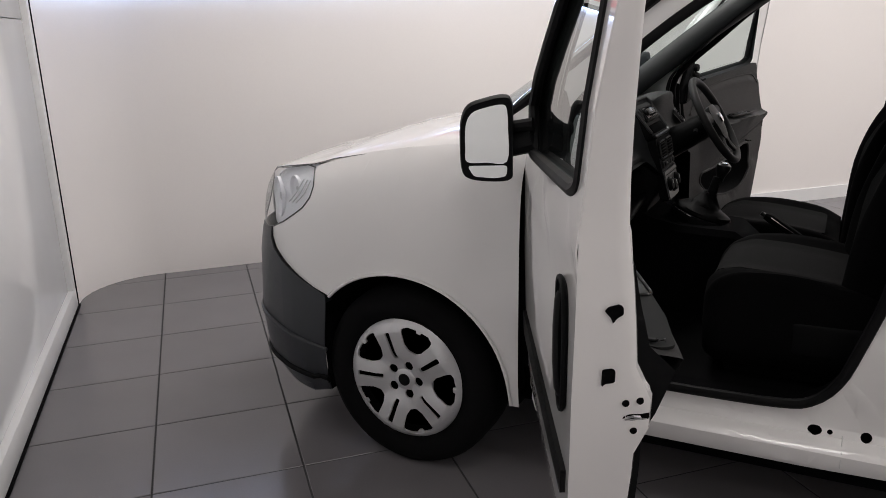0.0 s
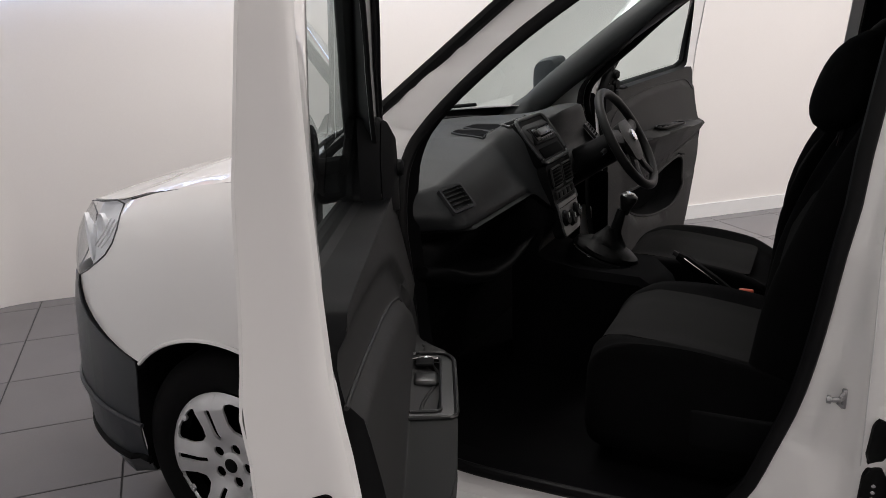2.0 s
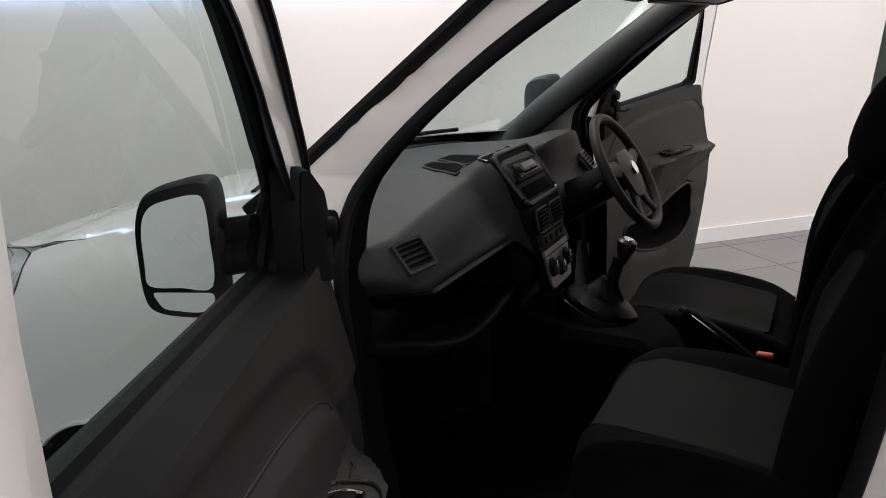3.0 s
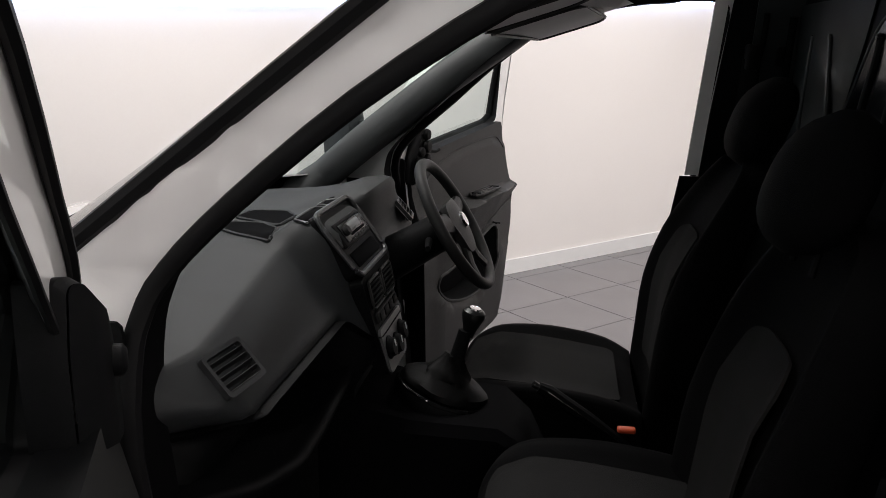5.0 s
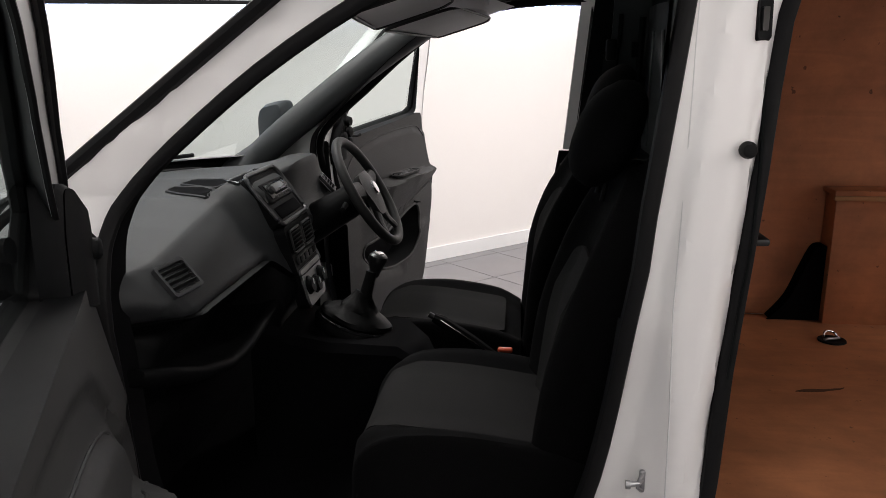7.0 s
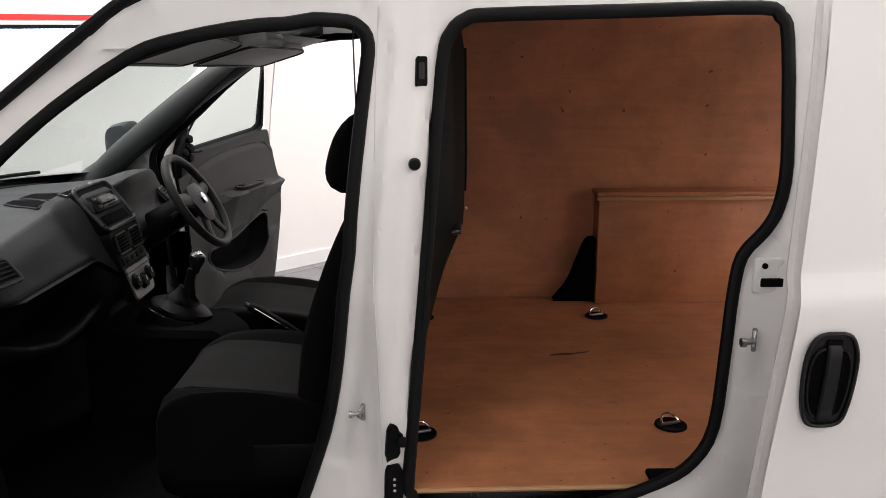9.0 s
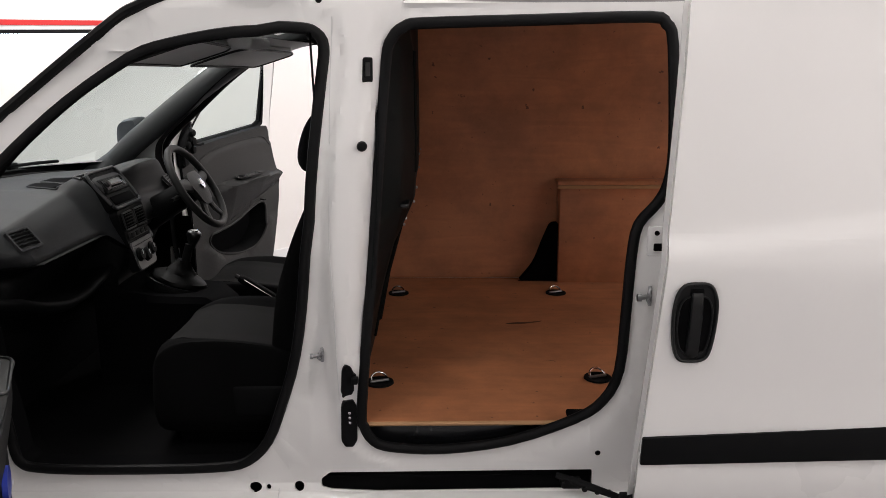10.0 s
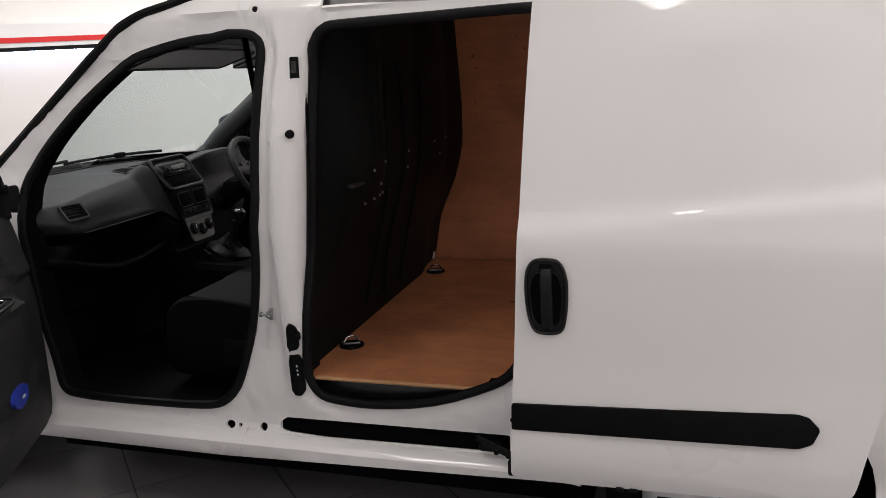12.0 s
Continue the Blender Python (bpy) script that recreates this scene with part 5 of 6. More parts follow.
    # pillar fittings: striker pins, buffers, hinge covers
    def striker(x, y, z, k):
        base = part("door_striker", box((x - .002, y - .003, z - .016 * k), (x + .008, y + .006, z + .016 * k), .003), ZINC, VAN, "steel door striker")
        part("striker_pin", tube([(x + .002, y, z + .003), (x - .004 * k, y - .010 * k, z + .003), (x - .018 * k, y - .013 * k, z + .002)], [.0035 * k, .004 * k, .004 * k], sides=10), ZINC, base)
        part("pin_head", lathe([(.0, -.004 * k), (.006 * k, -.003 * k), (.006 * k, .003 * k), (.0, .004 * k)], 12), ZINC, base, m=Matrix.Translation((x - .018 * k, y - .013 * k, z + .002)) @ Matrix.Rotation(radians(90), 4, "Z"))
        part("striker_wing", tube([(x + .002, y - .003, z + .012 * k), (x - .003 * k, y - .010 * k, z + .007 * k), (x - .005 * k, y - .012 * k, z - .003 * k), (x + .002, y - .004, z - .012 * k)], .0026 * k, sides=8), ZINC, base)
    striker(1.418, .066, .752, 1.25)
    striker(2.280, .060, .915, 1.7)
    part("floor_corner", box((2.090, .112, .528), (2.165, .165, .554), .006), DARK, VAN, "black corner piece of the load floor")
    bm = lathe([(.0, -.016), (.010, -.014), (.013, -.006), (.013, .002)], 16)
    bmesh.ops.translate(bm, verts=bm.verts[:], vec=(1.541, .060, 1.305))
    part("rubber_buffer", bm, BLACK, VAN, "round black rubber buffer")
    def plate(name, outline, mat, label, proud):
        return part(name, sheet(outline, (), lambda a, b: Vector((a, side_y(a, b) - proud, b)), ((1.485, 1.495, 1.505), ()), proud, (0, -1, 0)), mat, VAN, label)
    plate("latch_slot", fillet([(1.546, 1.464), (1.569, 1.464), (1.569, 1.522), (1.546, 1.522)], .005, 3), PLASTIC, "black latch slot", .006)
    plate("slot_opening", fillet([(1.552, 1.476), (1.563, 1.476), (1.563, 1.510), (1.552, 1.510)], .002, 2), VENT, "", .0085)
    b = plate("door_guide", fillet([(1.470, .650), (1.476, .636), (1.496, .636), (1.503, .650), (1.502, .668), (1.510, .674), (1.510, .692), (1.502, .698), (1.498, .714), (1.492, .724), (1.480, .724), (1.474, .712)], .004, 3), PLASTIC, "black plastic door guide", .010)
    part("guide_pin", box((1.498, .045, .674), (1.516, .068, .692), .004), PLASTIC, b)
    c = plate("contact_plate", fillet([(1.464, .498), (1.474, .480), (1.496, .480), (1.506, .494), (1.508, .598), (1.498, .618), (1.478, .618), (1.468, .602)], .004, 3), PLASTIC, "black contact plate with steel pins", .008)
    for k in range(3):
        z = .550 + .015 * k
        part("contact_pin", lathe([(.0, -.003), (.004, -.002), (.004, .004)], 8), CHROME, c, m=Matrix.Translation((1.488, side_y(1.488, z) - .008, z)))
    part("roof_plug", lathe([(.0, -.004), (.008, -.003), (.009, .003)], 14), BLACK, VAN, m=Matrix.Translation((1.438, side_y(1.438, 1.66) + .001, 1.66)))
    # latch pocket on the rear door post
    part("latch_pocket", box((2.27, .062, 1.02), (2.345, .075, 1.10), .006), PAINT, VAN)
    part("pocket_hole", lathe([(.0, -.002), (.0065, -.002), (.0065, .004)], 14), DARK, VAN, m=Matrix.Translation((2.292, .061, 1.082)))
    part("pocket_slot", box((2.285, .058, 1.035), (2.335, .064, 1.055), .003), DARK, VAN)
    part("drain_hole", lathe([(.0, -.0015), (.0075, -.0015), (.0085, .003)], 14), DARK, VAN, m=Matrix.Translation((2.171, side_y(2.171, .455), .455)))
    # lower roller arm of the sliding door
    arm = part("roller_arm", box((2.07, .07, .352), (2.13, .112, .376), .008), BLACK, VAN, "black sliding door roller arm")
    part("arm_bracket", tube([(2.06, .095, .384), (2.12, .06, .378), (2.17, .045, .366), (2.235, .03, .348)], [.010, .013, .011, .009], sides=8, flat=.8), BLACK, arm)
    for k in range(3):
        part("arm_joint", lathe([(.0, -.009), (.008, -.008), (.008, .008), (.0, .009)], 10), BLACK, arm, m=Matrix.Translation((2.13 + .035 * k, .048, .370 - .008 * k)))
    part("roller", lathe([(.0, -.010), (.012, -.008), (.012, .008), (.0, .010)], 14), BLACK, arm, m=Matrix.Translation((2.09, .075, .372)))


load_space()


# ---- doors ----
def sliding_door():
    """The side door, slid back along the body."""
    door = new("sliding_door")
    door.parent = VAN
    door["label"] = "white sliding side door, slid fully open"
    outline = fillet([(2.212, .390), (3.00, .412), (3.035, .45), (3.06, .60), (3.10, .80), (3.13, 1.1), (3.12, 1.64), (2.287, 1.66), (2.270, 1.40), (2.252, 1.10), (2.235, .80), (2.218, .55)], .03, 4)

    def skin(x, z):
        y = lerp(z, [.38, .42, .50, .62, .80, 1.0, 1.06, 1.12, 1.30, 1.5, 1.66], [-.120, -.146, -.157, -.162, -.170, -.178, -.180, -.176, -.166, -.148, -.118])
        band = max(0.0, min(1.0, (1.128 + .105 * (x - 2.25) - z) / .060))
        y -= .015 * band * band * (3 - 2 * band) * lerp(z, [.75, 1.02], [0, 1])
        return Vector((x, y, z))
    bm = sheet(outline, [], skin, (steps(2.2, 3.12, .1), steps(.41, .98, .03) + steps(.98, 1.28, .0125) + steps(1.28, 1.66, .03)), .004, (0, -1, 0))
    part("door_skin", bm, PAINT, door)
    bm = loft([[skin(x, z) + Vector((0, .002, 0)) for x, z in outline], [skin(x, z) + Vector((.012 if x < 2.6 else -.012, .055, 0)) for x, z in outline]], caps=False)
    part("door_edge", bm, PAINT, door)
    bm = sheet(outline, [], lambda x, z: skin(x, z) + Vector((0, .055, 0)), (steps(2.2, 3.12, .2), steps(.41, 1.66, .1)), .004)
    part("inner_panel", bm, PAINT, door)
    strip = fillet([(2.221, .552), (2.905, .570), (2.935, .585), (2.949, .622), (2.925, .650), (2.90, .656), (2.223, .626)], .006, 3)
    bm = sheet(strip, (), lambda x, z: skin(x, z) + Vector((0, -.010 + .006 * (abs(z - .60) / .05) ** 4, 0)), (steps(2.2, 2.95, .1), [.575, .59, .60, .61, .63]), .012, (0, -1, 0))
    part("rub_strip", bm, PLASTIC, door, "black plastic rub strip")
    cup = curve([(2.290, 1.013), (2.320, 1.018), (2.350, 1.012), (2.366, .975), (2.368, .92), (2.362, .86), (2.350, .833), (2.318, .827), (2.290, .834), (2.276, .87), (2.270, .93), (2.274, .985)], 4, True)
    bm = sheet(cup, (), lambda x, z: skin(x, z) + Vector((0, -.004, 0)), (steps(2.27, 2.37, .02), steps(.83, 1.02, .03)), .006, (0, -1, 0))
    gloss = material("moulded_black_plastic", (.0045, .0050, .0054), .36, vary=.1, scale=12, specular=.35)
    h = part("handle", bm, gloss, door, "black pull handle in an oval cup")
    part("handle_rim", tube([skin(x, z) + Vector((0, -.006, 0)) for x, z in cup], .0045, closed=True, sides=8), gloss, door)
    well = [(2.319 + .80 * (x - 2.319), .918 + .74 * (z - .923)) for x, z in cup]
    part("handle_recess", sheet(well, (), lambda x, z: skin(x, z) + Vector((0, -.0055, 0)), (steps(2.27, 2.37, .02), steps(.83, 1.02, .03)), .002, (0, -1, 0)), DARK, door)
    part("recess_edge", tube([skin(x, z) + Vector((0, -.0065, 0)) for x, z in well], .0028, closed=True, sides=6), gloss, door)
    part("grip_pivot", box((2.304, skin(2.32, 1.0).y - .009, .985), (2.335, skin(2.32, 1.0).y, 1.006), .003), DARK, door)
    bars = []
    for z, w, d in ((.836, .010, .006), (.842, .015, .012), (.87, .0145, .017), (.92, .0145, .020), (.97, .0140, .019), (.992, .0135, .016), (.997, .0125, .012)):
        bars.append([(2.3195 + sx * w, skin(2.3195, z).y - (d * (.8 if sy == .8 else 1) if sy else .0), z) for sx, sy in ((-1, 0), (-1, .8), (-.8, 1), (.8, 1), (1, .8), (1, 0))])
    part("handle_grip", loft(bars), gloss, door, "black grip bar")
    part("bottom_clip", box((2.195, -.11, .385), (2.235, -.07, .43), .006), BLACK, door)
    for k in (0, 1):
        part("drain_plug", box((2.485 + .035 * k, -.14, .392), (2.505 + .035 * k, -.11, .402), .002), BLACK, door)


HINGE = (.42, .02)
# outline of a front door as it stands when shut: (x along the van, height)
DOOR = curve([(.43, .345), (.50, .325), (.75, .322), (1.10, .332), (1.20, .355), (1.275, .43), (1.325, .555), (1.375, .72), (1.412, .93), (1.435, 1.20), (1.475, 1.46), (1.484, 1.56), (1.465, 1.625), (1.40, 1.652),
              (1.28, 1.658), (1.10, 1.642), (.94, 1.598), (.82, 1.545), (.60, 1.395), (.495, 1.31), (.445, 1.245), (.415, 1.12), (.408, .85), (.405, .60), (.408, .42)], 3, True)


def opening(front, belt):
    """The inner edge of the window; front, belt: its lower edge at the front and at the rear."""
    return fillet([(.575, front - .002), (.83, front + (belt - front) * .32), (1.30, belt), (1.335, belt + .012), (1.350, 1.30), (1.352, 1.45), (1.345, 1.54), (1.31, 1.570), (1.25, 1.580), (1.18, 1.576), (1.08, 1.556), (.98, 1.520), (.90, 1.470), (.776, 1.380), (.66, 1.285), (.575, 1.205)], .018, 4)


def door_y(x, z):
    """The outer skin of a front door."""
    y = lerp(z, [.30, .36, .45, .6, .8, 1.0, 1.12, 1.3, 1.5, 1.62], [.03, .012, .004, -.002, -.006, -.004, -.001, .014, .046, .066])
    return y - .006 * math.exp(-((z - 1.0 - .08 * (x - .4)) / .03) ** 2) * lerp(x, [.45, .7], [0, 1])


def frame_y(x, z):
    """The inner face of a front door."""
    low = lerp(z, [.40, .63, .80, .90, 1.0, 1.1, 1.2], [.118, .120, .113, .098, .080, .066, .062])
    front = lerp(z, [1.1, 1.25, 1.36, 1.47, 1.60], [.066, .068, .076, .090, .102])
    rear = lerp(z, [1.2, 1.3, 1.6], [.062, .065, .085])
    return low if z < 1.1 else front + (rear - front) * lerp(x, [.8, 1.25], [0, 1])


def ease(s):
    s = max(0.0, min(1.0, s))
    return s * s * (3 - 2 * s)


CREST = ([.60, .64, .68, .75, .90, 1.10, 1.30, 1.36], [.80, .88, .925, .955, .990, 1.022, 1.050, 1.055])   # edge of the raised field of the lining


def front_door(side):
    angle = -64 if not side else -75
    belt = 1.185 if side else 1.148
    front = 1.132 if side else 1.100
    drop = 0 if side else .080
    OPENING = opening(front, belt)
    PANE = [(x - .10 * ease((1.22 - x) / .25) * ease((z - 1.14) / .1) + .032 * ease((x - 1.28) / .06) * ease((z - belt) / .03), z) for x, z in OPENING]
    door = new("front_door")
    door["label"] = "white passenger door with a black lining, open" if not side else "white driver's door with a black lining, wide open"
    turn = pose(HINGE[0] + .02, HINGE[1], 0, 0, 0, angle) @ Matrix.Translation((-HINGE[0], -HINGE[1], 0))
    door.parent = VAN

    def put(name, bm, mat, label="", parent=None):
        bm.transform(turn)
        if side:
            bm = flip(bm)
        return part(name, bm, mat, door, label)
    def shut_y(x, z):
        """The inner face, with the swelling round the latch."""
        bulge = lerp(z, [.84, .92, 1.0, 1.10, 1.25, 1.45], [0, .010, .017, .021, .016, .005]) * lerp(x, [1.33, 1.39], [0, 1])
        return frame_y(x, z) + (0 if side else bulge + .026 * ease((.865 - z) / .06) * ease((z - .690) / .035) * lerp(x, [1.29, 1.34], [0, 1]))
    skin = sheet(DOOR, [PANE], lambda x, z: Vector((x, door_y(x, z), z)), (steps(.4, 1.47, .08), steps(.33, 1.62, .05)), .003, (0, -1, 0))
    put("door_skin", skin, PAINT, "white painted door skin")
    # shut face round the edge, then the inner frame
    def inner(x, z, d):
        c = Vector((.95, .95)) - Vector((x, z))
        c = c.normalized() * d
        return x + c.x, z + c.y
    EDGE = ((0.0, 0.0), (.003, .12), (.006, .38), (.009, .66), (.012, .86), (.018, .96), (.032, 1.0))
    loops = [[Vector((x, door_y(x, z) + .001, z)) for x, z in DOOR]]
    for d, dep in EDGE[1:]:
        row = []
        for x, z in DOOR:
            a, b = inner(x, z, d)
            row.append(Vector((a, door_y(x, z) * (1 - dep) + shut_y(x, z) * dep, b)))
        loops.append(row)
    put("shut_face", loft(loops, caps=False), PAINT, "white painted door edge")
    ring = [inner(x, z, .030) for x, z in DOOR]
    pocket = curve([(.60, .700), (.585, .655), (.66, .600), (.80, .560), (.95, .548), (1.07, .580), (1.15, .650), (1.175, .735), (1.14, .785), (1.00, .765), (.84, .722), (.68, .705)], 3, True)
    plate = sheet(ring, [OPENING, pocket] if side else [OPENING], lambda x, z: Vector((x, shut_y(x, z) - .002, z)), (steps(.44, 1.28, .1) + steps(1.28, 1.44, .03), steps(.36, 1.6, .03)), .003, (0, 1, 0))
    put("inner_frame", plate, PAINT, "white painted inner door frame")
    seal = [p + Vector((0, .003, 0)) for p, (x, z) in zip(loops[-1], DOOR) if z > 1.22 and x < 1.05]
    put("frame_seal", tube(seal, .007, False, 6), BLACK)
    # inner lining below the window
    lining = curve([(.47, .40), (.60, .375), (1.10, .378), (1.18, .42), (1.245, .53), (1.305, .66), (1.352, .79), *([(1.390, .915), (1.386, .935), (1.368, .947), (1.360, 1.03), (1.355, belt - .05)] if side else [(1.350, .915), (1.346, .933), (1.342, .96), (1.346, 1.03), (1.362, belt - .05)]), (1.344, belt - .008), (1.30, belt + .003), (1.05, belt * .64 + front * .36 + .003), (.83, belt * .32 + front * .68 + .003), (.66, front + .005), (.53, front - .005), (.475, front - .05), (.46, .95), (.455, .7)], 3, True)

    def lining_y(x, z):
        top = lerp(x, [.62, .74, 1.03, 1.36], [.90, .935, .952, .932]) if side else lerp(x, [.62, .74, .90, 1.36], [.82, .855, .871, .871])
        low = lerp(x, [.60, .80, 1.10, 1.36], [.68, .745, .810, .862]) if side else lerp(x, [.60, .80, 1.13, 1.36], [.56, .60, .78, .835]) - 1.4 * drop
        y = .080 + .055 * ease((1.13 - z) / .40)
        if side:
            crest = lerp(x, [.50, .56, .65, .80, 1.0, 1.22, 1.32], [.970, 1.030, 1.078, 1.112, 1.132, 1.138, 1.115])
            y += .011 * ease((crest - z) / .035) * ease((z - top + .05) / .04)
            arm = lerp(x, [.58, .78, 1.10, 1.30, 1.41], [0, 1, 1, .55, .30])
        else:
            crest = lerp(x, CREST[0], CREST[1])
            y += .016 * ease((crest - z) / .028) * ease((z - top + .05) / .04) * lerp(x, [.62, .67], [0, 1])
            y += .012 * ease((z - crest - .052) / .03)
            arm = lerp(x, [.58, .78, 1.06, 1.20, 1.30, 1.36], [0, 1, 1, .97, .87, .78])
        y += (.015 + (.062 if side else .055) * ease((z - low) / max(.02, top - low))) * ease((top - z) / .014) * ease((z - low) / .03) * arm
        floor_ = lerp(x, [.58, .70, .95, 1.18], [.64, .555, .52, .68]) - .6 * drop
        if not side:
            y -= .011 * ease((low - z) / .02) * ease((z - floor_) / .02) * lerp(x, [.58, .64, 1.10, 1.20], [0, 1, 1, 0])
        y += .016 * ease((floor_ + .02 - z) / .03) * lerp(x, [.5, .6, 1.2, 1.3], [0, 1, 1, .2])
        return y
    if side:
        # open pocket below the armrest
        back = [(.88 + (x - .88) * .94, .67 + (z - .67) * .90) for x, z in pocket]
        put("pocket_wall", loft([[Vector((x, lining_y(x, z), z)) for x, z in pocket], [Vector((x, .045, z)) for x, z in back]], caps=False), PLASTIC, "black wall of the door pocket")
        put("pocket_back", sheet(back, (), lambda x, z: Vector((x, .045, z)), ((), ()), .002), DARK, "black back of the door pocket")
        put("pocket_rim", tube([Vector((x, lining_y(x, z) + .001, z)) for x, z in pocket], .006, True, 6), TRIM, "rounded rim of the door pocket")
    bm = sheet(lining, [pocket] if side else (), lambda x, z: Vector((x, lining_y(x, z), z)), (steps(.46, 1.20, .03) + steps(1.20, 1.41, .012), steps(.38, .80, .022) + steps(.80, .855, .009) + [.857, .860, .863, .866, .869, .871] + steps(.878, 1.17, .009)), .0)
    put("door_lining", bm, TRIM, "dark grey plastic door lining")
    put("lining_edge", loft([[Vector((x, lining_y(x, z), z)) for x, z in lining], [Vector((x, .04, z)) for x, z in lining]], caps=False), PLASTIC)
    if not side:
        end = fillet([(1.045, .116), (1.25, .128), (1.318, .134), (1.332, .160), (1.322, .186), (1.18, .205), (1.045, .209)], .012, 4)
        put("armrest_top", sheet(end, (), lambda x, y: Vector((x, y, .870)), ((), ()), .006, (0, 0, 1)), material("armrest_plastic", (.009, .0095, .0095), .6, specular=.15, vary=.08, scale=5, grain=.12, grain_scale=900, bump=.25), "flat top of the armrest")
    # pull cup with its switch on top of the armrest
    if side:
        x0, x1, y0, y1, zc = .87, 1.10, .120, .173, .952
    else:
        x0, x1, y0, y1, zc = .812, 1.055, .114, .208, .872
    cx, cy = (x0 + x1) / 2, (y0 + y1) / 2

    def on_arm(x, y, up=0.0):
        return Vector((x, y, zc + up - .02 * abs(x - 1.0)))
    cup = fillet([(x0, y0 + .018), (x0 + .03, y0), (x1, y0), (x1, y1), (x0 + .03, y1), (x0, y1 - .018)], .016, 4)
    well = fillet([(x0 + .022, y0 + .016), (x1 - .020, y0 + .014), (x1 - .020, y1 - .024), (x0 + .022, y1 - .024)], .010, 4)
    h = put("pull_cup", sheet(cup, [well], lambda x, y: on_arm(x, y), ((), ()), .006, (0, 0, 1)), TRIM if side else VENT, "dark bezel of the pull handle")
    put("cup_hollow", sheet(well, (), lambda x, y: on_arm(x, y, -.008), ((), ()), .004), DARK, "black hollow of the pull handle", h)
    put("cup_rim", tube([on_arm(x, y, .001) for x, y in cup], .004, True, 8), TRIM if side else VENT, "", h)
    put("inner_rim", tube([on_arm(x, y, .001) for x, y in well], .0028, True, 6), VENT, "", h)
    put("switch_plate", box((x0 + .030, cy - .020, zc - .004), (x0 + .060, cy + .012, zc + .005), .004), PLASTIC, "black window switch", h)
    put("release_lever", box((cx - .040, cy - .022, zc - .010), (cx + .004, cy + .018, zc + .002), .006, 3), VENT, "black door release lever", h)
    put("lever_bar", tube([on_arm(x0 + .030, y0 + .018, .002), on_arm(x0 + .028, cy, .006), on_arm(x0 + .030, y1 - .028, .002)], .003, sides=6), CHROME, "thin bright bar", h)
    if side:
        put("pod_lip", tube([(1.118, .135, .80), (1.125, .15, .796), (1.125, .165, .798)], .004, sides=8), PLASTIC)
    else:
        put("pod_lip", tube([(1.300, .138, .874), (1.310, .154, .875), (1.306, .172, .874)], .004, sides=8), VENT)
    crest_line = [(.52, .985), (.56, 1.026), (.65, 1.074), (.80, 1.108), (1.0, 1.128), (1.22, 1.134), (1.30, 1.122), (1.335, 1.08)]
    if not side:
        crest_line = [(x, z - .004) for x, z in zip(*CREST)][1:]
    for pts in (crest_line,
                [(.66, .905 - drop), (.74, .930 - drop), (.90, .942 - drop), (1.03, .947 - drop), (1.09, .945 - drop)],
                [(1.37, .858), (1.25, .838), (1.10, .808), (.95, .778), (.80, .742)] if side else []):
        if pts:
            put("lining_crease", tube([Vector((x, lining_y(x, z) + .001, z)) for x, z in curve(pts, 6)], .003, sides=6), TRIM)
    if not side:
        # blue oval tag low on the lining
        tag = [(.80 + .060 * math.cos(t), .562 + .034 * math.sin(t)) for t in [2 * math.pi * k / 20 for k in range(20)]]
        badge = put("oval_tag", sheet(tag, (), lambda x, z: Vector((x, lining_y(.80, .562) + .012, z)), ((), ()), .012), BLUE, "blue oval plastic tag")
        put("tag_mark", sheet(fillet([(.79, .558), (.815, .558), (.815, .567), (.79, .567)], .004, 2), (), lambda x, z: Vector((x, lining_y(.80, .562) + .0195, z)), ((), ()), .001), CARD, "", badge)
    # window pane and its black surround
    bm = sheet(PANE, (), lambda x, z: Vector((x, door_y(x, z) + .022, z)), (steps(.5, 1.35, .15), steps(1.1, 1.6, .1)), 0)
    pane = put("window", bm, TINT, "tinted door window")
    pane.visible_shadow = False
    put("window_seal", tube([Vector((x, door_y(x, z) + .006, z)) for x, z in PANE], .0145, True, 8), BLACK, "black window seal")
    put("window_channel", loft([[Vector((x, frame_y(x, z) - .003, z)) for x, z in OPENING], [Vector((x, door_y(x, z) + .020, z)) for x, z in PANE]], caps=False), BLACK, "black window channel")
    put("window_seal_inner", tube([Vector((x, frame_y(x, z), z)) for x, z in OPENING if z > 1.2 and x < 1.15], .005, False, 6), BLACK)
    # outer handle
    cup = curve([(1.27, .875), (1.305, .885), (1.345, .87), (1.36, .80), (1.355, .70), (1.335, .65), (1.30, .64), (1.275, .68), (1.262, .76), (1.262, .83)], 4, True)
    bm = sheet([(x - .02, z + .10) for x, z in cup], (), lambda x, z: Vector((x, door_y(x, z) - .005, z)), (steps(1.24, 1.34, .03), steps(.74, .99, .04)), .006, (0, -1, 0))
    hand = put("outer_handle", bm, PLASTIC, "black pull handle in an oval cup")
    put("handle_rim", tube([Vector((x - .02, door_y(x, z + .1) - .007, z + .10)) for x, z in cup], .0055, True, 8), PLASTIC, "", hand)
    put("handle_grip", loft([[(1.292 + w * math.cos(t), -.010 - .5 * d + .008 * math.sin(t), z) for t in [2 * math.pi * k / 12 for k in range(12)]] for z, w, d in ((.765, .010, .002), (.78, .016, .012), (.83, .018, .018), (.90, .018, .018), (.95, .016, .012), (.965, .010, .002))]), BLACK, "", hand)
    # rub strip
    strip = fillet([(.42, .535), (1.29, .555), (1.315, .62), (.42, .61)], .008, 3)
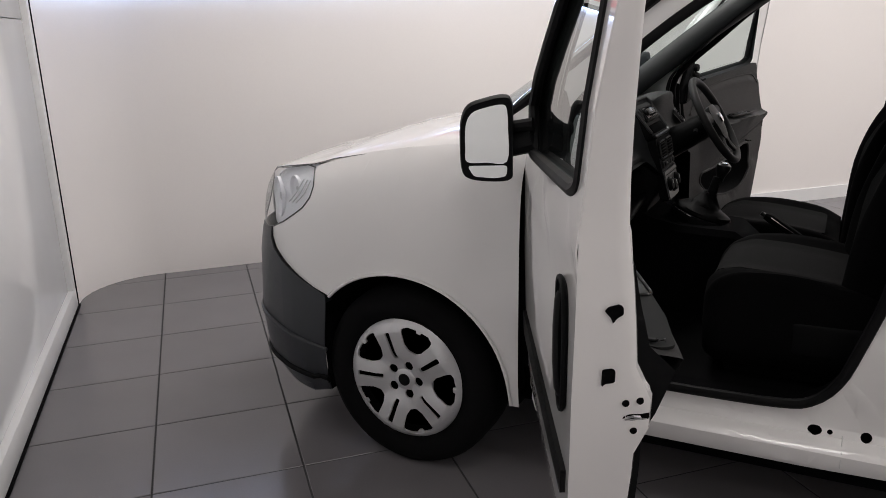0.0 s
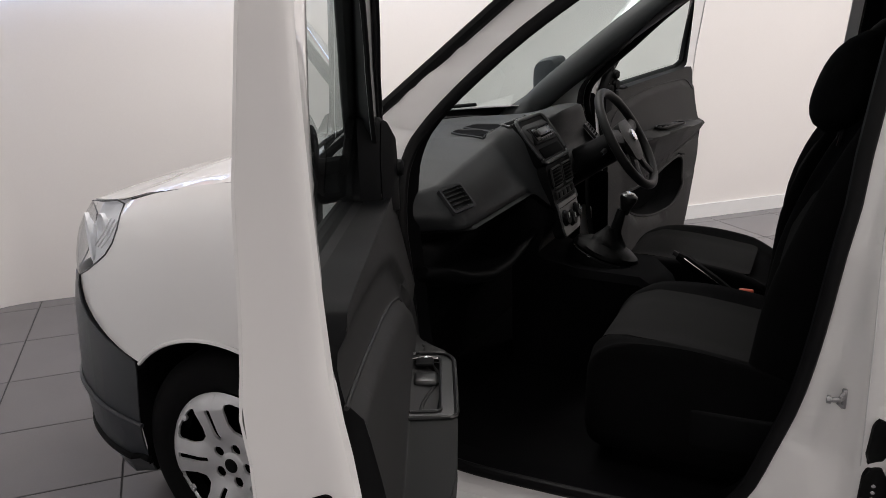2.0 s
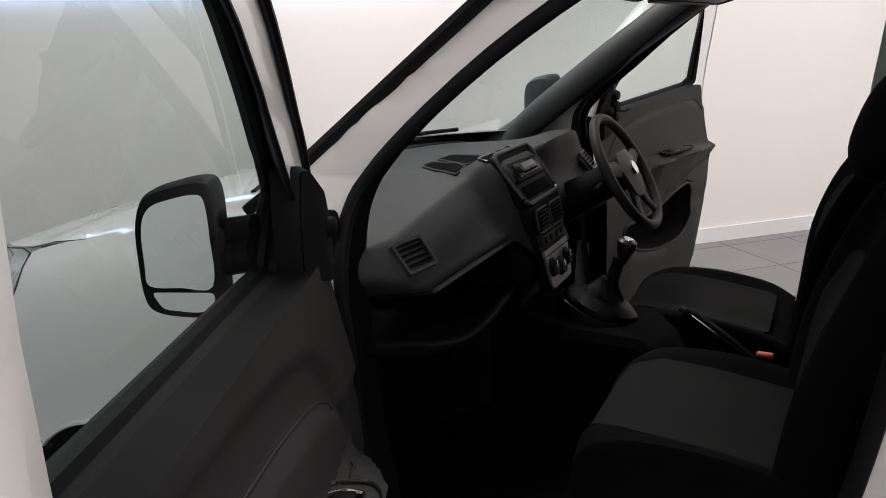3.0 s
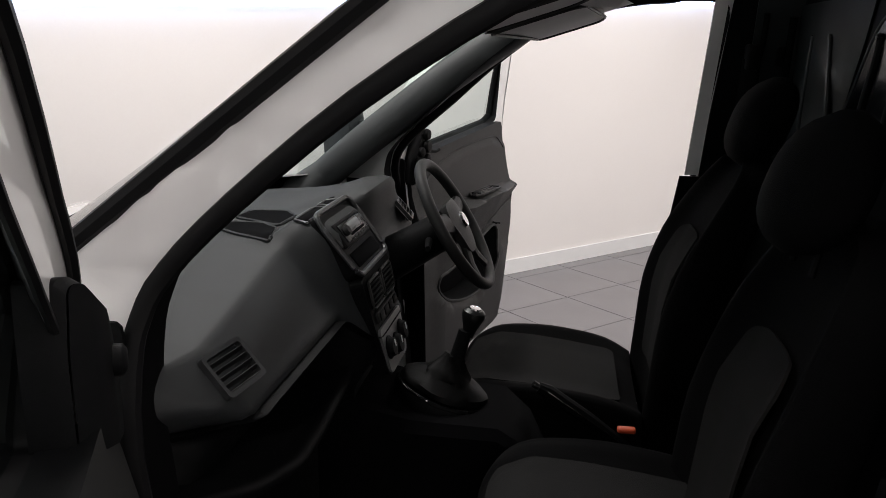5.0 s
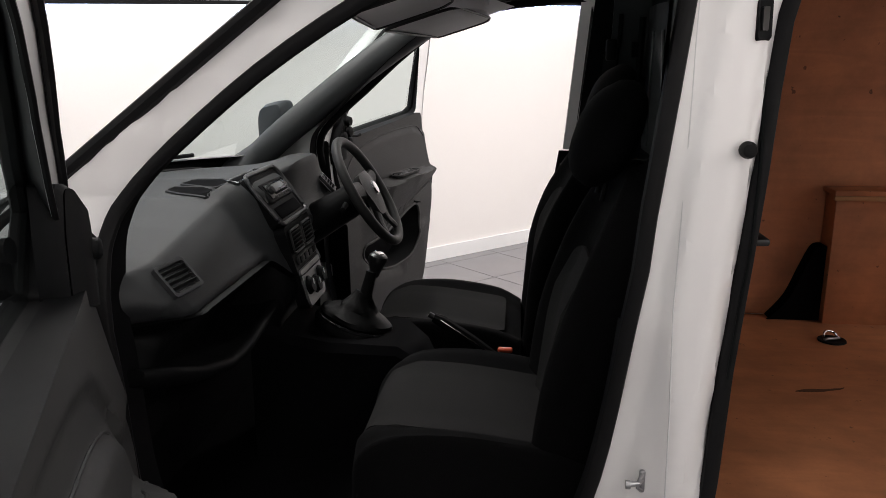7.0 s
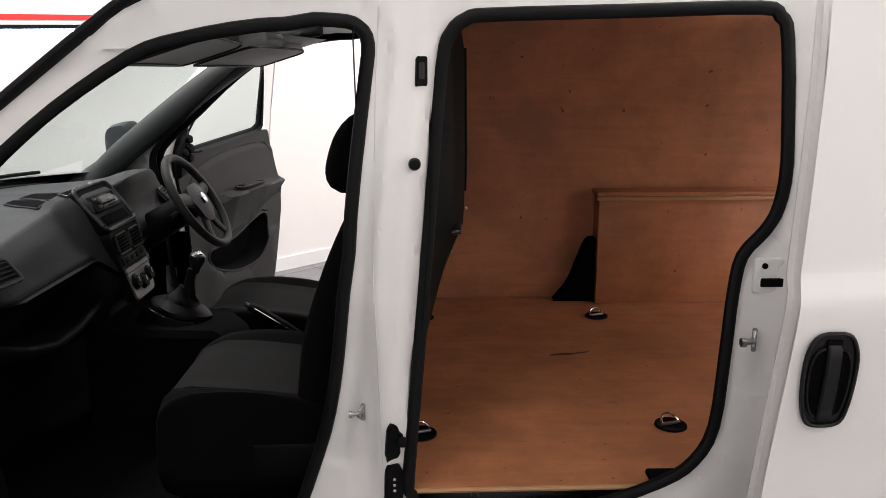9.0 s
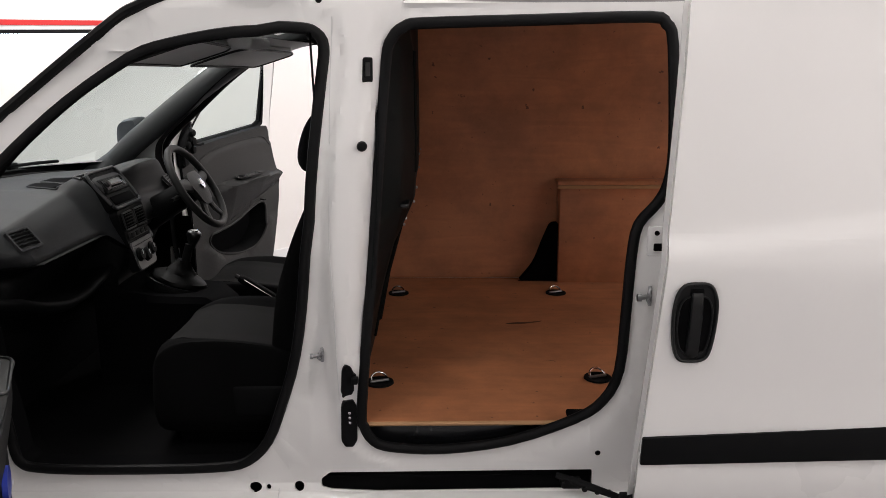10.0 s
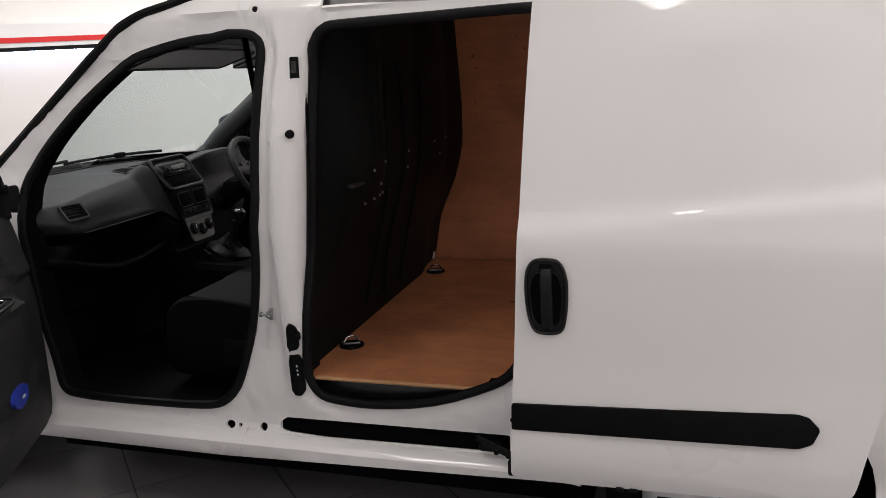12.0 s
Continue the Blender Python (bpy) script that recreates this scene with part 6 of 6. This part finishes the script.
    put("rub_strip", sheet(strip, (), lambda x, z: Vector((x, door_y(x, z) - .010, z)), (steps(.42, 1.3, .15), [.56, .58, .6]), .012, (0, -1, 0)), PLASTIC, "black plastic rub strip")
    # latch, holes in the shut face
    rear = sorted((z, x) for x, z in DOOR if x > 1.2)

    def on_edge(y, z, out=0.0):
        """A point on the white edge of the door."""
        x = lerp(z, [p[0] for p in rear], [p[1] for p in rear])
        deep = (y - door_y(x, z)) / (shut_y(x, z) - door_y(x, z))
        return Vector((x - lerp(deep, [e[1] for e in EDGE], [e[0] for e in EDGE]) + out, y, z))
    shield = [(-.016, .003), (-.010, .010), (.008, .014), (.014, .010), (.015, -.004), (.004, -.010), (-.002, -.019), (-.005, -.010)]
    square = [(-.011, .013), (.006, .015), (.011, .011), (.011, -.009), (.008, -.012), (-.006, -.013), (-.011, -.019)]
    for z, yy, form in ((.966, .060, shield), (.846, .056, square)):
        b = sheet(fillet(form, .003, 3), (), lambda a, c: on_edge(a + yy, c + z, .004), ((), ()), .008, (1, 0, 0))
        put("edge_hole", b, DARK, "dark hole in the door edge")
    deep = 0 if side else .032
    slot = fillet([(.054 + deep, .752), (.106 + deep, .751), (.106 + deep, .764), (.066 + deep, .766), (.054 + deep, .761)], .004, 3)
    put("latch_slot", sheet(slot, (), lambda a, c: on_edge(a, c), (steps(.06, .14, .01), ()), .003, (1, 0, 0)), DARK, "dark latch slot")
    put("latch_claw", tube([on_edge(.062 + deep, .760, .003), on_edge(.072 + deep, .763, .005), on_edge(.084 + deep, .760, .003)], .0032, sides=6), ZINC, "steel latch claw")
    put("claw_plate", tube([on_edge(.058 + deep, .755, .002), on_edge(.098 + deep, .753, .002)], .0012, sides=6), ZINC)
    for z, yy in ((.790, .057), (.793, .082), (.730, .075)):
        b = lathe([(.0, .003), (.006, .003), (.007, -.002)], 14)
        b.transform(Matrix.Translation(on_edge(yy + deep, z)) @ Matrix.Rotation(radians(-90), 4, "Z"))
        put("latch_bolt", b, DARK)
    # mirror on its black foot
    sail = fillet([(.455, 1.04), (.595, 1.075), (.595, 1.19), (.585, 1.265), (.56, 1.262), (.50, 1.20), (.46, 1.12)], .02, 5)

    def sail_y(x):
        return lerp(x, [.45, .47, .52, .56, .60], [.09, .105, .105, .090, .074])
    rings = [[Vector((x, .035, z)) for x, z in sail], [Vector((x, sail_y(x) - .01, z)) for x, z in sail], [Vector((.54 + (x - .54) * .9, sail_y(x), 1.16 + (z - 1.16) * .92)) for x, z in sail]]
    foot = put("mirror_triangle", loft(rings, caps=False), PLASTIC, "black plastic mirror foot")
    put("sail_cover", sheet([(p.x, p.z) for p in rings[2]], (), lambda x, z: Vector((x, sail_y(x), z)), ((.47, .5, .52, .545, .57, .6), ()), 0), PLASTIC, "", foot)
    b = lathe([(.018, .0), (.017, .014), (.012, .018), (.0, .019)], 16)
    b.transform(Matrix.Translation((.50, .100, 1.15)))
    put("mirror_adjuster", b, PLASTIC, "", foot)
    if side:
        for zz, r in ((1.205, .020), (1.165, .023), (1.125, .019)):
            b = lathe([(.0, -.6 * r), (.7 * r, -.5 * r), (r, 0), (.8 * r, .6 * r), (.0, .8 * r)], 16)
            b.transform(Matrix.Translation((.535, .108, zz)))
            put("tweeter_boss", b, PLASTIC, "", foot)
        put("adjuster_stalk", tube([(.54, .115, 1.150), (.575, .125, 1.146), (.595, .128, 1.150)], [.005, .0045, .006], sides=8), PLASTIC, "", foot)
    mirror(put, side)
    # hinges
    for z in (.55, .92):
        put("hinge", box((.385, .015, z - .025), (.435, .06, z + .025), .006), PAINT)
    put("check_strap", box((.36, .05, .74), (.50, .062, .76), .003), ZINC)
    return door


def mirror(put, side):
    """A tall door mirror with two glasses."""
    x0, y0, z0 = (.480, -.165, 1.150) if side else (.565, -.118, 1.085)
    # local frame: a across, b up, facing the tail of the van
    face = curve([(-.066, .035), (-.063, .095), (-.045, .135), (.0, .152), (.045, .160), (.064, .148), (.068, .09), (.066, -.018), (.061, -.050), (.02, -.056), (-.04, -.050), (-.062, -.028)], 4, True)

    k = .8 if side else 1.0

    def at(a, b, d):
        a, b = a * k, b * k
        return Vector((x0 + .02 - d + .12 * a, y0 + a, z0 + b))
    rings = [[at(a, b, 0) for a, b in face], [at(a * 1.04, b * 1.03, .012) for a, b in face], [at(a * 1.04, b * 1.03, .05) for a, b in face], [at(a * .85, b * .88 + .006, .085) for a, b in face], [at(a * .4, b * .5 + .02, .10) for a, b in face]]
    body = put("door_mirror", loft(rings), BUMPER if side else PLASTIC, "black door mirror with two glasses")
    pane = curve([(-.054, .030), (-.052, .090), (-.036, .122), (.0, .136), (.040, .143), (.053, .132), (.056, .08), (.053, -.002), (.0, -.005), (-.050, -.003)], 4, True)
    put("mirror_glass", sheet(pane, (), lambda a, b: at(a, b, -.003), ((), ()), .002), MIRROR, "mirror glass", body)
    low = fillet([(-.050, -.014), (.054, -.013), (.051, -.042), (.02, -.047), (-.034, -.042)], .010, 4)
    put("lower_mirror_glass", sheet(low, (), lambda a, b: at(a, b, -.003), ((), ()), .002), MIRROR, "small lower mirror glass", body)
    put("mirror_arm", tube([(x0 - .01, y0 + .058, z0 + .03), (x0, y0 + .088, z0 + .04), (.575, .004, 1.135)], [.03, .033, .036], sides=10, flat=.8), PLASTIC, "", body)
    put("mirror_arm_top", tube([(x0 - .01, y0 + .058, z0 + .08), (x0, y0 + .088, z0 + .083), (.575, .004, 1.172)], [.016, .018, .02], sides=10), PLASTIC, "", body)


sliding_door()
front_door(0)
front_door(1)


# ---- floor tiles ----
def tiles():
    pitch, gap = .49, .0060
    mesh_bm = box((-pitch / 2 + gap / 2, -pitch / 2 + gap / 2, -.01), (pitch / 2 - gap / 2, pitch / 2 - gap / 2, 0), .0012, 1)
    mesh = bpy.data.meshes.new("tile")
    mesh_bm.to_mesh(mesh)
    mesh_bm.free()
    mesh.materials.append(TILE)
    u0, v0 = -.832 - pitch, .112
    for i in range(0, 15):
        for j in range(-11, 6):
            u, v = u0 + pitch * (i + .5), v0 + pitch * (j + .5)
            if u - pitch / 2 > U1 or v + pitch / 2 < V0 or v - pitch / 2 > V1:
                continue
            ob = new("tile", mesh)
            ob.parent = FLOOR
            ob.location = (u, v, 0)


tiles()
